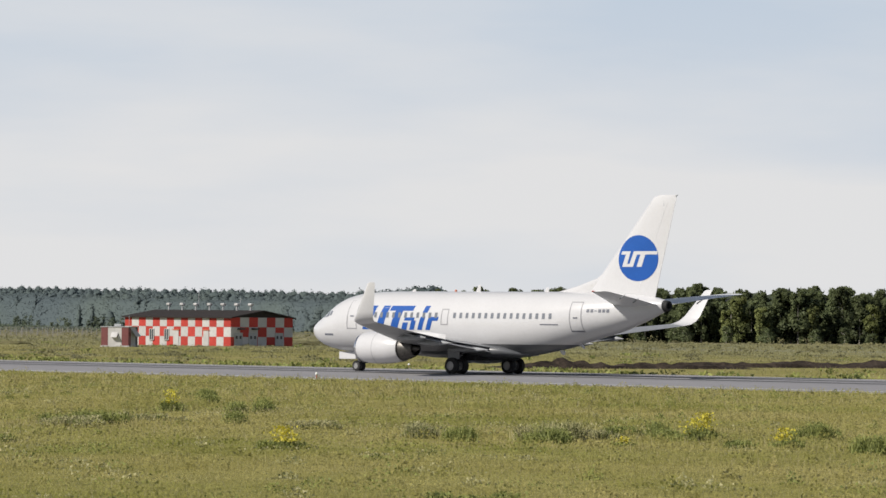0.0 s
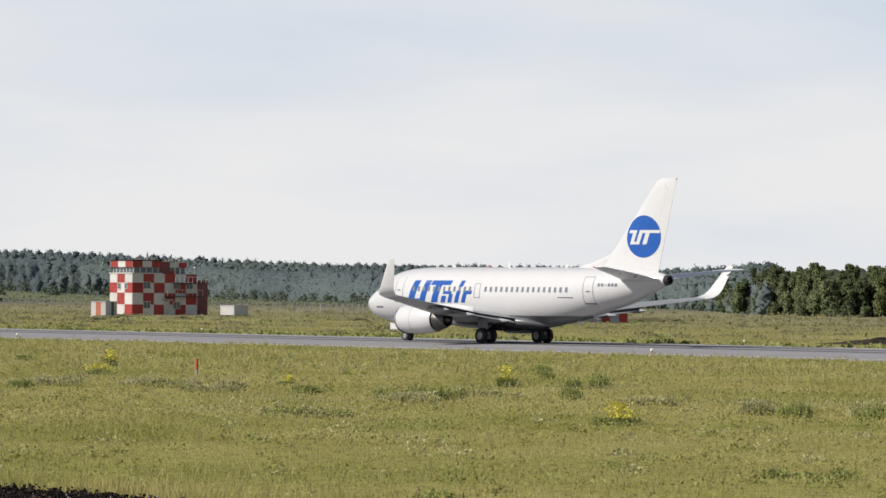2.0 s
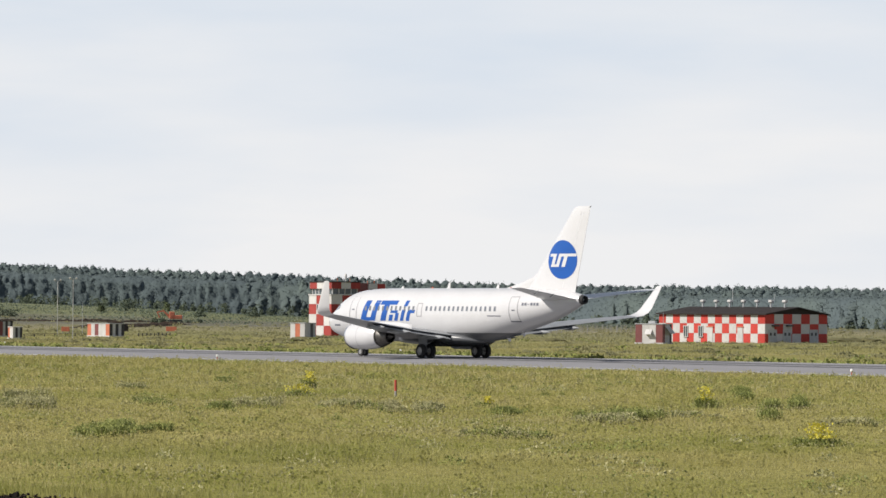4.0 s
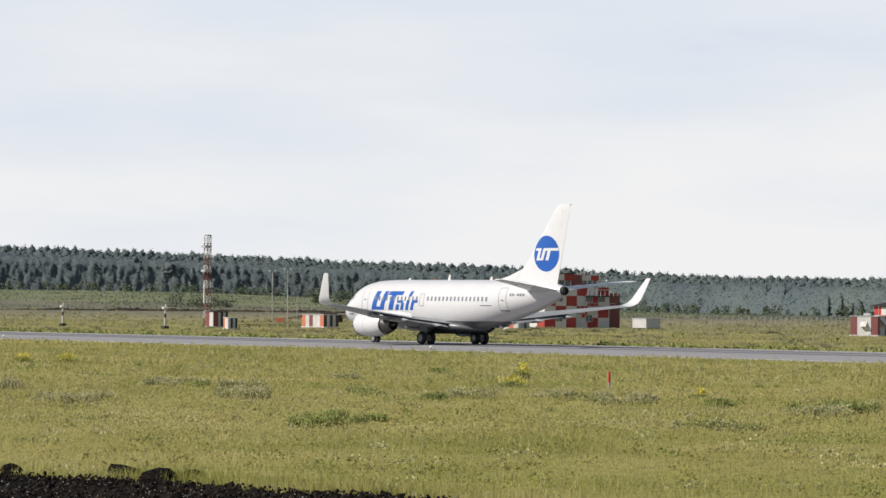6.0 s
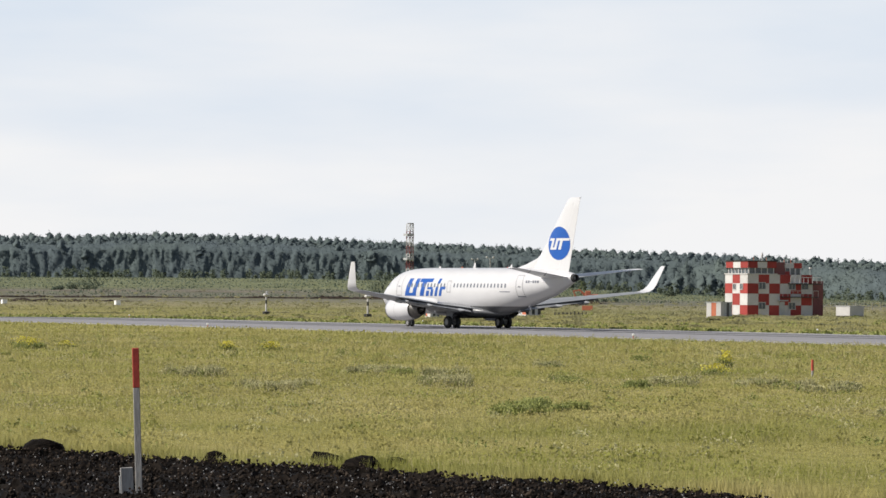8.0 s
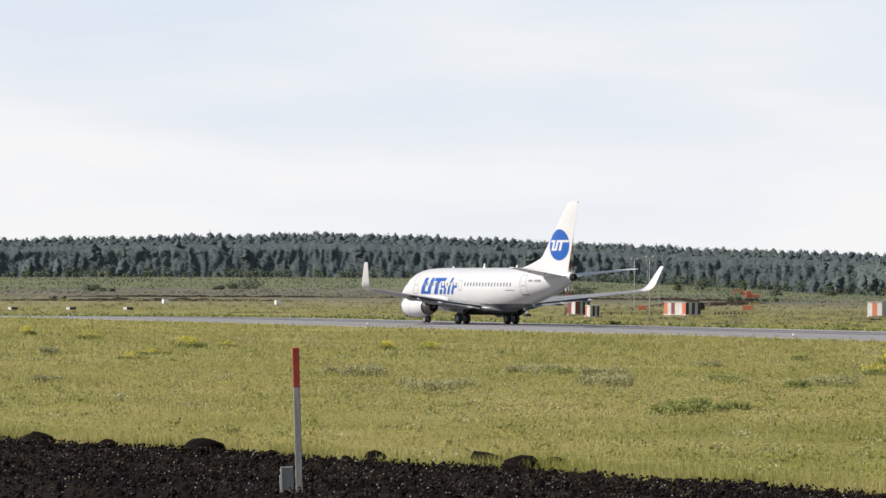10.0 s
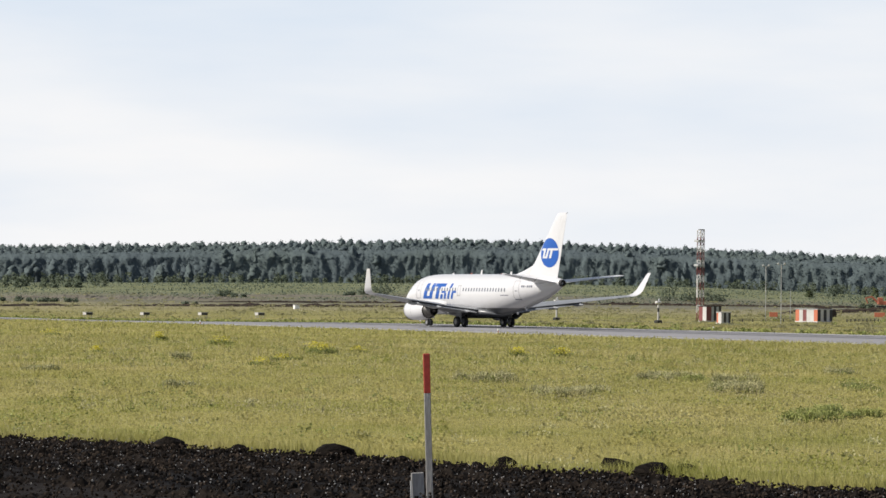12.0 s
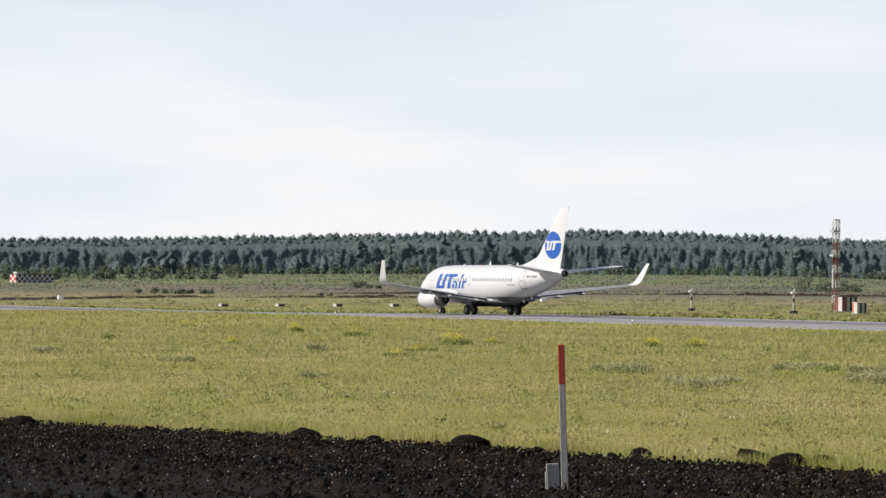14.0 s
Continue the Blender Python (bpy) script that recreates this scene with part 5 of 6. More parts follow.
# ---- trees ----
def leaf_triangles(centres, size, rnd, flat=0.0, outward=None):
    """Loose leaf triangles of about that size round the centres; outward: the way that each is to face."""
    n = len(centres)
    d1 = rnd.normal(size=(n, 3))
    d1 /= np.linalg.norm(d1, axis=1)[:, None]
    d2 = rnd.normal(size=(n, 3))
    if flat:
        d1[:, 2] *= flat
        d2[:, 2] *= flat
    d2 -= d1 * (d1 * d2).sum(1)[:, None]
    d2 /= np.linalg.norm(d2, axis=1)[:, None]
    if outward is not None:
        turned = (np.cross(d1, d2) * outward).sum(1) < 0
        d2[turned] *= -1
    s = (size * rnd.uniform(0.6, 1.4, n))[:, None]
    a, b, c = centres + d1 * s, centres - d1 * s * 0.5 + d2 * s * 0.8, centres - d1 * s * 0.5 - d2 * s * 0.8
    return np.stack([a, b, c], 1).reshape(-1, 3)


def crown_leaves(pts, lobes, h, size, rnd, swell=1.0):
    """The leaves of a crown at the origin and their soft outward normals."""
    axis = np.array((0.0, 0.0, 1.0))
    out = pts - np.array((0, 0, h * 0.42))
    out[:, 2] *= 0.45
    out /= np.linalg.norm(out, axis=1)[:, None] + 1e-6
    near = ((pts[:, None, :] - lobes[None, :, :3]) ** 2).sum(2).argmin(1)
    puff = pts - lobes[near, :3]
    puff /= np.linalg.norm(puff, axis=1)[:, None] + 1e-6
    soft = swell * (0.3 * out + 0.32 * puff) + 0.7 * axis + rnd.normal(size=pts.shape) * 0.14 * swell
    soft /= np.linalg.norm(soft, axis=1)[:, None]
    return leaf_triangles(pts, size, rnd, 0.0, soft), np.repeat(soft, 3, axis=0)


def crown_points(h, width, rnd, n, kind, low=0.04):
    """Points in the outer parts of a crown: lobes on a leaning stem, with gaps."""
    lobes = []
    k = 26 if kind == "birch" else 30
    for i in range(k):
        u = rnd.uniform(low, 0.93)
        if kind == "birch":
            reach = width * 0.5 * (1 - max(0.0, u - 0.45) ** 2 * 2.6) * min(1, 0.55 + u) + 0.15
        else:
            reach = width * 0.5 * (1.05 - u) + 0.15
        a = rnd.uniform(0, 2 * math.pi)
        rr = reach * rnd.uniform(0.25, 0.85)
        lobes.append((rr * math.cos(a), rr * math.sin(a), h * u, reach * rnd.uniform(0.3, 0.55)))
    lobes = np.array(lobes)
    pick = rnd.integers(0, len(lobes), n)
    d = rnd.normal(size=(n, 3))
    d /= np.linalg.norm(d, axis=1)[:, None]
    r = lobes[pick, 3] * rnd.uniform(0.3, 1.0, n)
    pts = lobes[pick, :3] + d * r[:, None] * np.array((1, 1, 1.15))
    pts[:, 2] = np.clip(pts[:, 2], 0.3, h * 1.15)
    return pts, lobes


def make_tree(kind, h, width, seed, leaves, size, mat):
    rnd = np.random.default_rng(seed)
    pts, lobes = crown_points(h, width, rnd, leaves, kind)
    t = thing("tree", "", "tree")
    bm = bmesh.new()
    rod((0, 0, -0.3), (0.1, 0.05, h * 0.45), 0.02 * h * 0.8, 0.012 * h * 0.8, 8, bm)
    rod((0.1, 0.05, h * 0.45), (0.0, 0.1, h * 0.78), 0.012 * h * 0.8, 0.02, 6, bm)
    for lb in lobes[:12]:
        rod((0.05, 0.05, lb[2] * 0.8), tuple(lb[:3]), 0.05, 0.015, 5, bm)
    part("trunk", bm, BARK, t)
    leaves_at, soft = crown_leaves(pts, lobes, h, size, rnd)
    ob = new("crown", raw_mesh("crown", leaves_at, 3, mat, soft))
    ob.parent = t
    return t


rnd = np.random.default_rng(11)
TREES = []
for k in range(6):
    TREES.append(make_tree("birch", (9.6, 10.6, 11.4, 10.0, 8.6, 12.0)[k], (4.6, 5.0, 4.4, 5.6, 4.2, 5.2)[k], 40 + k, 3600, 0.29, LEAF))
SHRUBS = [make_tree("birch", (2.2, 2.8, 3.4)[k], (2.8, 3.2, 3.0)[k], 70 + k, 700, 0.17, LEAF) for k in range(3)]
YOUNG = [make_tree("birch", (9.0, 7.6)[k], (3.4, 3.0)[k], 90 + k, 3000, 0.26, BRIGHTLEAF) for k in range(2)]
for t in YOUNG:
    t.name = "young_tree"
    tagged(t, "light yellowish green young birch before the dark wood", "tree", "young trees before the near wood")
for t in TREES:
    tagged(t, "leafy green birch tree at the edge of the near wood", "tree", "trees of the near wood")
for t in SHRUBS:
    t.name = "shrub"
    tagged(t, "low green shrub before the wood", "shrub", "shrubs before the wood")
used = set()
def plant(pool, az, dist, low=1.0, high=1.0):
    k = int(rnd.integers(0, len(pool)))
    x, y = dist * math.sin(radians(az)), dist * math.cos(radians(az))
    m = Matrix.Translation(on_ground(x, y)) @ pose(0, 0, 0, 0, 0, rnd.uniform(0, 360)) @ Matrix.Scale(rnd.uniform(low, high), 4)
    if (pool[0].name, k) not in used:
        used.add((pool[0].name, k))
        pool[k].matrix_basis = m
    else:
        copy_thing(pool[k], m)
for row, (dd, step) in enumerate(((0, 0.22), (6, 0.22), (13, 0.22), (22, 0.24), (32, 0.24))):
    az = 46.8 + 0.07 * row
    while az < 60:
        plant(TREES, az + rnd.uniform(-0.09, 0.09), woods_at(az)[0] + dd + rnd.uniform(-3, 3), float(np.interp(az, (47, 52.5), (0.82, 0.92))), float(np.interp(az, (47, 52.5), (1.02, 1.14))))
        az += step * rnd.uniform(0.75, 1.25)
for az in (49.2, 50.6, 52.05, 52.25, 52.6, 53.4, 54.35, 55.1, 56.4):
    plant(YOUNG, az, woods_at(az)[0] - rnd.uniform(4, 8), 0.7, 1.15)
for az in np.arange(47, 59, 0.42):
    plant(SHRUBS, az + rnd.uniform(-0.2, 0.2), woods_at(az)[0] - rnd.uniform(5, 14))
for x, y in ((640, 960), (700, 1010)):
    plant(SHRUBS, math.degrees(math.atan2(x, y)), math.hypot(x, y))

# the far wood: front trees, the tree tops, and between them the close-grown mass of crowns
def leaf_mass(az0, az1, step, front, width, tall, back_to, level=0.97):
    """The closed face and roof of a wood: a sheet of many domed crowns."""
    rings = []
    for az in np.arange(az0, az1, step):
        dist, high, top = woods_at(az)
        ring = []
        for j in range(27):
            u = j / 26
            back = front + 7.0 * (min(u, 0.5) - 0.5) + back_to * max(0.0, (u - 0.42) / 0.58) ** 1.6
            share = -0.03 + 0.78 * min(1, u / 0.5) ** 0.9 + 0.22 * max(0.0, (u - 0.5) / 0.5)
            q = Vector((dist * radians(az) / width, u * tall, 4.4))
            cells = noise.voronoi(q + 0.5 * Vector((noise.noise(q * 0.9), noise.noise(q * 0.9 + Vector((5, 1, 2))), 0)))[0]
            dome = 1 - min(1.0, cells[0] / 0.75) ** 2
            d = dist + back - 1.2 * dome - 0.5 * noise.noise(q * 2.7)
            x, y = d * math.sin(radians(az)), d * math.cos(radians(az))
            g = float(ground_z(x, y))
            ring.append((x, y, g + (top - g) * share * level + (0.9 * dome * u + 0.35 * noise.noise(q * 3.1) if j else -0.3)))
        rings.append(ring)
    return loft(rings, caps=False, closed=False)


def far_crown(h, width, low, kind, seed, rings=15, n=13):
    """One far tree's crown: a tapering body of lobes with a ragged skin, as rings of points."""
    off = Vector((seed * 3.7 % 97, seed * 1.3 % 53, seed * 7.1 % 71))
    lean = (rnd.uniform(-0.5, 0.5), rnd.uniform(-0.5, 0.5))
    grid = np.zeros((rings, n, 3))
    for j in range(rings):
        u = j / (rings - 1)
        if kind == "birch":
            r = 0.5 * width * (max(0.0, 1 - (2 * u - 0.86) ** 2 / 1.35)) ** 0.6
        else:
            r = 0.5 * width * (1.02 - u) * (0.72 + 0.28 * ((j * 1.0) % 2))
        for k in range(n):
            a = 2 * math.pi * (k + 0.5 * (j % 2)) / n
            c, sn = math.cos(a), math.sin(a)
            q = Vector((c * r * 0.55, sn * r * 0.55, u * h * 0.32)) + off
            w = 0.95 + 0.7 * noise.noise(q) + 0.6 * noise.noise(q * 2.6) + 0.35 * noise.noise(q * 6)
            grid[j, k] = (c * r * w + lean[0] * u, sn * r * w + lean[1] * u, h * (low + (1 - low) * u) + 0.35 * noise.noise(q * 2.1))
    return grid


def far_mesh(name, grids, mat):
    """Many crowns as one smooth-shaded mesh."""
    verts, faces, base = [], [], 0
    for gr in grids:
        rings, n = gr.shape[:2]
        idx = base + np.arange(rings * n).reshape(rings, n)
        a, b = idx[:-1], idx[1:]
        faces.append(np.stack([a, np.roll(a, -1, 1), np.roll(b, -1, 1), b], 2).reshape(-1, 4))
        verts.append(gr.reshape(-1, 3))
        base += rings * n
    me = bpy.data.meshes.new(name)
    me.from_pydata(np.concatenate(verts).tolist(), [], np.concatenate(faces).tolist())
    me.shade_smooth()
    me.materials.append(mat)
    return me


grids, fringe, trunks = [], [], bmesh.new()
for row, dd in enumerate((-10, 3.2, 15, 27, 40, 54)):
    az = 8.0 + rnd.uniform(0, 0.1)
    while az < 47.5:
        dist, high, top = woods_at(az)
        dist = dist + dd + rnd.uniform(-1.6, 1.6) * (1 if row == 1 else 2.4)
        x, y = dist * math.sin(radians(az)), dist * math.cos(radians(az))
        g = float(ground_z(x, y))
        h = (top - g) * rnd.uniform(0.95, 1.03) * (rnd.uniform(0.35, 0.62) if row == 0 else (0, rnd.uniform(0.66, 0.92), 0.88, 0.96, 1.02, 1.06)[row])
        kind = "spruce" if rnd.uniform() < (0.35 if row < 2 else 0.05) else "birch"
        skip = (row == 0 and rnd.uniform() < (0.6 if 20.5 < az < 24.5 or 36 < az < 38 or az > 41.5 else 0.95)) or (row == 1 and rnd.uniform() < 0.8)
        if not skip:
            low = 0.05 if row == 0 else (0.4 if row == 1 else 0.6)
            gr = far_crown(h, rnd.uniform(2.8, 4.6), low, kind, len(grids))
            gr = gr + np.array((x, y, g))
            grids.append(gr)
            tips = gr.reshape(-1, 3)[rnd.integers(0, gr.shape[0] * gr.shape[1], 120)] + rnd.normal(0, 0.3, (120, 3))
            fringe.append(leaf_triangles(tips, 0.3, rnd))
            if row < 2:
                rod((x, y, g - 0.3), (x, y, g + h * 0.6), 0.12, 0.06, 5, trunks)
        az += rnd.uniform(0.1, 0.165)
wood = thing("far_wood", "distant dark green mixed wood of birch and spruce along the horizon", "wood", kind="stuff")
for nm, me in (("crowns", far_mesh("crowns", grids, HAZYLEAF)), ("leaf_fringe", raw_mesh("leaf_fringe", np.concatenate(fringe), 3, HAZYLEAF))):
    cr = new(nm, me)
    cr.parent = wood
part("trunks", trunks, BARK, wood)
inner = part("inner_foliage", leaf_mass(8.0, 47.4, 0.022, 3.0, 3.5, 3.6, 60), HAZYLEAF, wood, smooth=True)
spots = np.zeros(len(inner.data.vertices) * 3)
inner.data.vertices.foreach_get("co", spots)
spots = spots.reshape(-1, 3)[rnd.integers(0, len(inner.data.vertices), 100000)] + rnd.normal(0, 0.4, (100000, 3))
cr = new("leaf_fringe", raw_mesh("leaf_fringe", leaf_triangles(spots, 0.27, rnd), 3, HAZYLEAF))
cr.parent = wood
near_mass = part("wood_interior", leaf_mass(46.9, 60.0, 0.04, 15.0, 3.6, 2.8, 40, 0.84), LEAF, smooth=True)
tagged(near_mass, "dense green foliage inside the near wood", "wood", kind="stuff")

# undergrowth along the foot of the far wood and young trees in the fields
chunks, softs = [], []


def thicket(x, y, h, w, n, size):
    pts, lobes = crown_points(h, w, rnd, n, "birch")
    leaves_at, soft = crown_leaves(pts, lobes, h, size, rnd)
    chunks.append(leaves_at + np.array((x, y, float(ground_z(x, y)))))
    softs.append(soft)


for k in range(620):
    az = rnd.uniform(9, 47)
    dist = woods_at(az)[0] - abs(rnd.normal(0, 16)) - 14
    h = rnd.uniform(1.2, 4.2)
    thicket(dist * math.sin(radians(az)), dist * math.cos(radians(az)), h, h * 0.9, 70, 0.36)
for k in range(420):   # dark bottom of the near wood
    az = rnd.uniform(46.5, 58)
    dist = woods_at(az)[0] + rnd.uniform(14, 60)
    thicket(dist * math.sin(radians(az)), dist * math.cos(radians(az)), rnd.uniform(4, 7.5), 7.5, 80, 1.1)
tagged(new("undergrowth", raw_mesh("undergrowth", np.concatenate(chunks), 3, HAZYBUSH, np.concatenate(softs))), "dark bushes and young growth along the foot of the wood", "undergrowth", kind="stuff")
chunks, softs = [], []
for x, y, h in ((488, 961, 5.0), (484, 962, 3.4), (435, 958, 2.6), (471, 950, 1.8), (329, 859, 1.5), (334, 858, 1.9), (340, 855, 1.6), (345, 853, 1.4), (337, 852, 1.2), (428, 941, 1.8), (432, 940, 1.5),
                (542, 885, 5.5), (549, 886, 4.8), (553, 886, 4.2), (558, 884, 3.4), (653, 925, 2.6), (664, 982, 4.5), (709, 973, 2.8), (364, 823, 1.0), (561, 812, 1.8), (575, 815, 1.4)):
    for j in range(3):
        thicket(x + rnd.uniform(-2, 2), y + rnd.uniform(-2, 2), h * rnd.uniform(0.45, 0.8), h * 1.5, 160, 0.26)
for k in range(44):
    az = rnd.uniform(18.6, 22.6)
    dist = rnd.uniform(1150, 1200)
    thicket(dist * math.sin(radians(az)), dist * math.cos(radians(az)), rnd.uniform(2.5, 4.6), 4.0, 120, 0.4)
tagged(new("field_bushes", raw_mesh("field_bushes", np.concatenate(chunks), 3, HAZYBUSH, np.concatenate(softs))), "dark green bushes standing about the far fields", "bushes", kind="stuff")
chunks, softs = [], []
for k in range(1100):
    az = rnd.uniform(15, 57)
    dist = rnd.uniform(560, 1080) if az < 46 else rnd.uniform(430, 690)
    h = rnd.uniform(0.2, 0.7) * (2.0 if k % 11 == 0 else 1)
    thicket(dist * math.sin(radians(az)), dist * math.cos(radians(az)), h, h * 3.0, 34, 0.17)
tagged(new("field_scrub", raw_mesh("field_scrub", np.concatenate(chunks), 3, SCRUB, np.concatenate(softs))), "low scrub scattered over the far fields", "scrub", kind="stuff")
g = np.random.default_rng(77)
fr, fa = np.sqrt(g.uniform(430 ** 2, 1250 ** 2, 170000)), np.radians(g.uniform(12, 58, 170000))
fx, fy = fr * np.sin(fa), fr * np.cos(fa)
wild = np.sin(fx * 0.031 + 2 * np.sin(fy * 0.017)) * np.sin(fy * 0.043 + 1.5 * np.sin(fx * 0.023)) + 0.7 * np.sin(fx * 0.11 + fy * 0.07)
keep = (fx > RX1 + 25) & (g.uniform(-1.4, 1.4, len(fx)) < wild)
fx, fy = fx[keep], fy[keep]
tagged(new("field_weeds", raw_mesh("field_weeds", leaf_triangles(np.stack([fx, fy, ground_z(fx, fy) + g.uniform(0, 0.25, len(fx))], 1), 0.15, g, 0.5), 3, SCRUB)), "rough weeds in drifts over the far fields", "weeds", kind="stuff")


pts = []
for n, r0, r1, tall in ((42000, 1085, 1300, 0.8), (16000, 985, 1085, 0.5)):
    fr, fa = np.sqrt(g.uniform(r0 ** 2, r1 ** 2, n)), np.radians(g.uniform(12, 45, n))
    fx, fy = fr * np.sin(fa), fr * np.cos(fa)
    wild = np.sin(fx * 0.08 + 2 * np.sin(fy * 0.05)) + np.sin(fy * 0.11 + 1.5 * np.sin(fx * 0.06))
    keep = g.uniform(-2, 2, n) < wild
    fx, fy, wild = fx[keep], fy[keep], wild[keep]
    pts.append(np.stack([fx, fy, ground_z(fx, fy) + g.uniform(0, 1, len(fx)) * tall * (0.5 + 0.3 * wild)], 1))
tagged(new("far_weeds", raw_mesh("far_weeds", leaf_triangles(np.concatenate(pts), 0.3, g), 3, HAZYBUSH)), "rough green growth on the strip before the wood", "weeds", kind="stuff")

# ---- meadow grass ----
def blades(n, r0, r1, az0, az1, seed, h0, h1, width, clumpy=0.0, span=None):
    """Loose blades over a fan of meadow: each a thin leaning triangle."""
    g = np.random.default_rng(seed)
    r = np.sqrt(g.uniform(r0 ** 2, r1 ** 2, n))
    az = np.radians(g.uniform(az0, az1, n))
    x, y = r * np.sin(az), r * np.cos(az)
    e = soil_line(y)
    ok = (x > span[0]) & (x < span[1]) if span else (x > e - 0.2) & (x < RX0 - 0.2)
    patch = np.sin(x * 0.21 + 1.3 * np.sin(y * 0.13)) * np.sin(y * 0.17 + 0.9 * np.sin(x * 0.11)) + 0.6 * np.sin(x * 0.9 + y * 0.5) * np.sin(y * 0.8 - x * 0.3)
    ok &= g.uniform(-1.0, 1.0, n) < 0.75 + clumpy * patch
    x, y, r, patch = x[ok], y[ok], r[ok], patch[ok]
    n = len(x)
    h = g.uniform(h0, h1, n) * (1 + 0.35 * patch)
    w = width * (0.6 + r / 130) * g.uniform(0.7, 1.3, n)
    t = g.uniform(0, 2 * math.pi, n)
    lean = g.normal(0, 0.35, (n, 2)) * h[:, None]
    z = ground_z(x, y)
    a = np.stack([x - w * np.cos(t), y - w * np.sin(t), z - 0.02], 1)
    b = np.stack([x + w * np.cos(t), y + w * np.sin(t), z - 0.02], 1)
    c = np.stack([x + lean[:, 0], y + lean[:, 1], z + h], 1)
    return np.stack([a, b, c], 1).reshape(-1, 3)


def sward(n, r0, r1, az0, az1, seed, high, size):
    """Loose short leaves over a fan of meadow."""
    g = np.random.default_rng(seed)
    r, az = np.sqrt(g.uniform(r0 ** 2, r1 ** 2, n)), np.radians(g.uniform(az0, az1, n))
    x, y = r * np.sin(az), r * np.cos(az)
    ok = (x > soil_line(y) - 0.1) & (x < RX0 - 0.2)
    x, y = x[ok], y[ok]
    swell = 0.75 + 0.35 * np.sin(x * 0.37 + 1.7 * np.sin(y * 0.23)) * np.sin(y * 0.41 + 1.1 * np.sin(x * 0.19)) + 0.3 * np.sin(x * 1.3 + y * 0.7) * np.sin(y * 1.1 - x * 0.5)
    z = ground_z(x, y) + g.uniform(0.0, 1.0, len(x)) ** 1.5 * high * swell
    return leaf_triangles(np.stack([x, y, z], 1), size, g, 0.45)


def edge_blades(n, seed):
    """Taller fresh blades along the border of the dug soil."""
    g = np.random.default_rng(seed)
    y = g.uniform(38, 92, n)
    x = soil_line(y) + abs(g.normal(0, 0.9, n)) - 0.1
    h = g.uniform(0.08, 0.26, n) * (1 + 0.5 * np.sin(y * 1.7) * np.sin(y * 0.43))
    t, w, lean = g.uniform(0, 2 * math.pi, n), g.uniform(0.005, 0.011, n), g.normal(0, 0.3, (n, 2)) * h[:, None]
    a = np.stack([x - w * np.cos(t), y - w * np.sin(t), np.full(n, -0.02)], 1)
    b = np.stack([x + w * np.cos(t), y + w * np.sin(t), np.full(n, -0.02)], 1)
    return np.stack([a, b, np.stack([x + lean[:, 0], y + lean[:, 1], h], 1)], 1).reshape(-1, 3)


near = [edge_blades(30000, 61), blades(90000, 50, 90, 14, 60, 1, 0.04, 0.14, 0.008, 0.3), blades(80000, 90, 150, 14, 60, 2, 0.05, 0.16, 0.010, 0.3), blades(80000, 150, 260, 12, 60, 3, 0.08, 0.22, 0.013, 0.3),
        sward(430000, 50, 90, 14, 60, 31, 0.16, 0.018), sward(360000, 90, 150, 14, 60, 32, 0.19, 0.032), sward(150000, 150, 260, 12, 60, 33, 0.2, 0.05), sward(110000, 255, 470, 12, 34, 34, 0.22, 0.09), blades(40000, 255, 470, 12, 34, 35, 0.1, 0.26, 0.02, 0.4)]
tagged(new("meadow_grass", raw_mesh("meadow_grass", np.concatenate(near), 3, GRASS)), "ragged green and yellowish meadow grass", "grass", kind="stuff")
# low dull tufts all over the meadow
g = np.random.default_rng(404)
for mat, n, label in ((GRASS, 3200, "taller rounded tussocks in the meadow grass"), (WEED, 900, "dull green tufts scattered through the meadow grass"), (SILVER, 600, "pale silvery tufts scattered through the meadow grass")):
    r, az = np.sqrt(g.uniform(52 ** 2, 250 ** 2, n)), np.radians(g.uniform(14, 60, n))
    x, y = r * np.sin(az), r * np.cos(az)
    ok = (x > soil_line(y) + 0.5) & (x < RX0 - 1)
    x, y = x[ok], y[ok]
    w, h = g.uniform(0.1, 1.0, len(x)) ** 2 * 0.6 + 0.1, g.uniform(0.12, 0.34, len(x)) * (1.3 if mat is GRASS else 1)
    per = 90
    q = np.repeat(np.stack([x, y, ground_z(x, y)], 1), per, axis=0)
    u = g.normal(size=(len(q), 3)) * np.repeat(w, per)[:, None]
    q[:, 0] += u[:, 0]
    q[:, 1] += u[:, 1]
    q[:, 2] += g.uniform(0.05, 1, len(q)) * np.repeat(h, per) * np.exp(-(u[:, 0] ** 2 + u[:, 1] ** 2) / np.repeat(2 * w * w, per))
    tagged(new("meadow_tufts", raw_mesh("meadow_tufts", leaf_triangles(q, 0.035, g), 3, mat)), label, "grass", kind="stuff")
heads = [blades(16000, 50, 130, 14, 60, 4, 0.14, 0.26, 0.006, 0.9), blades(12000, 130, 240, 14, 60, 6, 0.18, 0.34, 0.010, 0.9)]
tagged(new("seed_heads", raw_mesh("seed_heads", np.concatenate(heads), 3, STRAW)), "pale dry seed heads standing over the grass", "grass", kind="stuff")
drifts = []
g = np.random.default_rng(515)
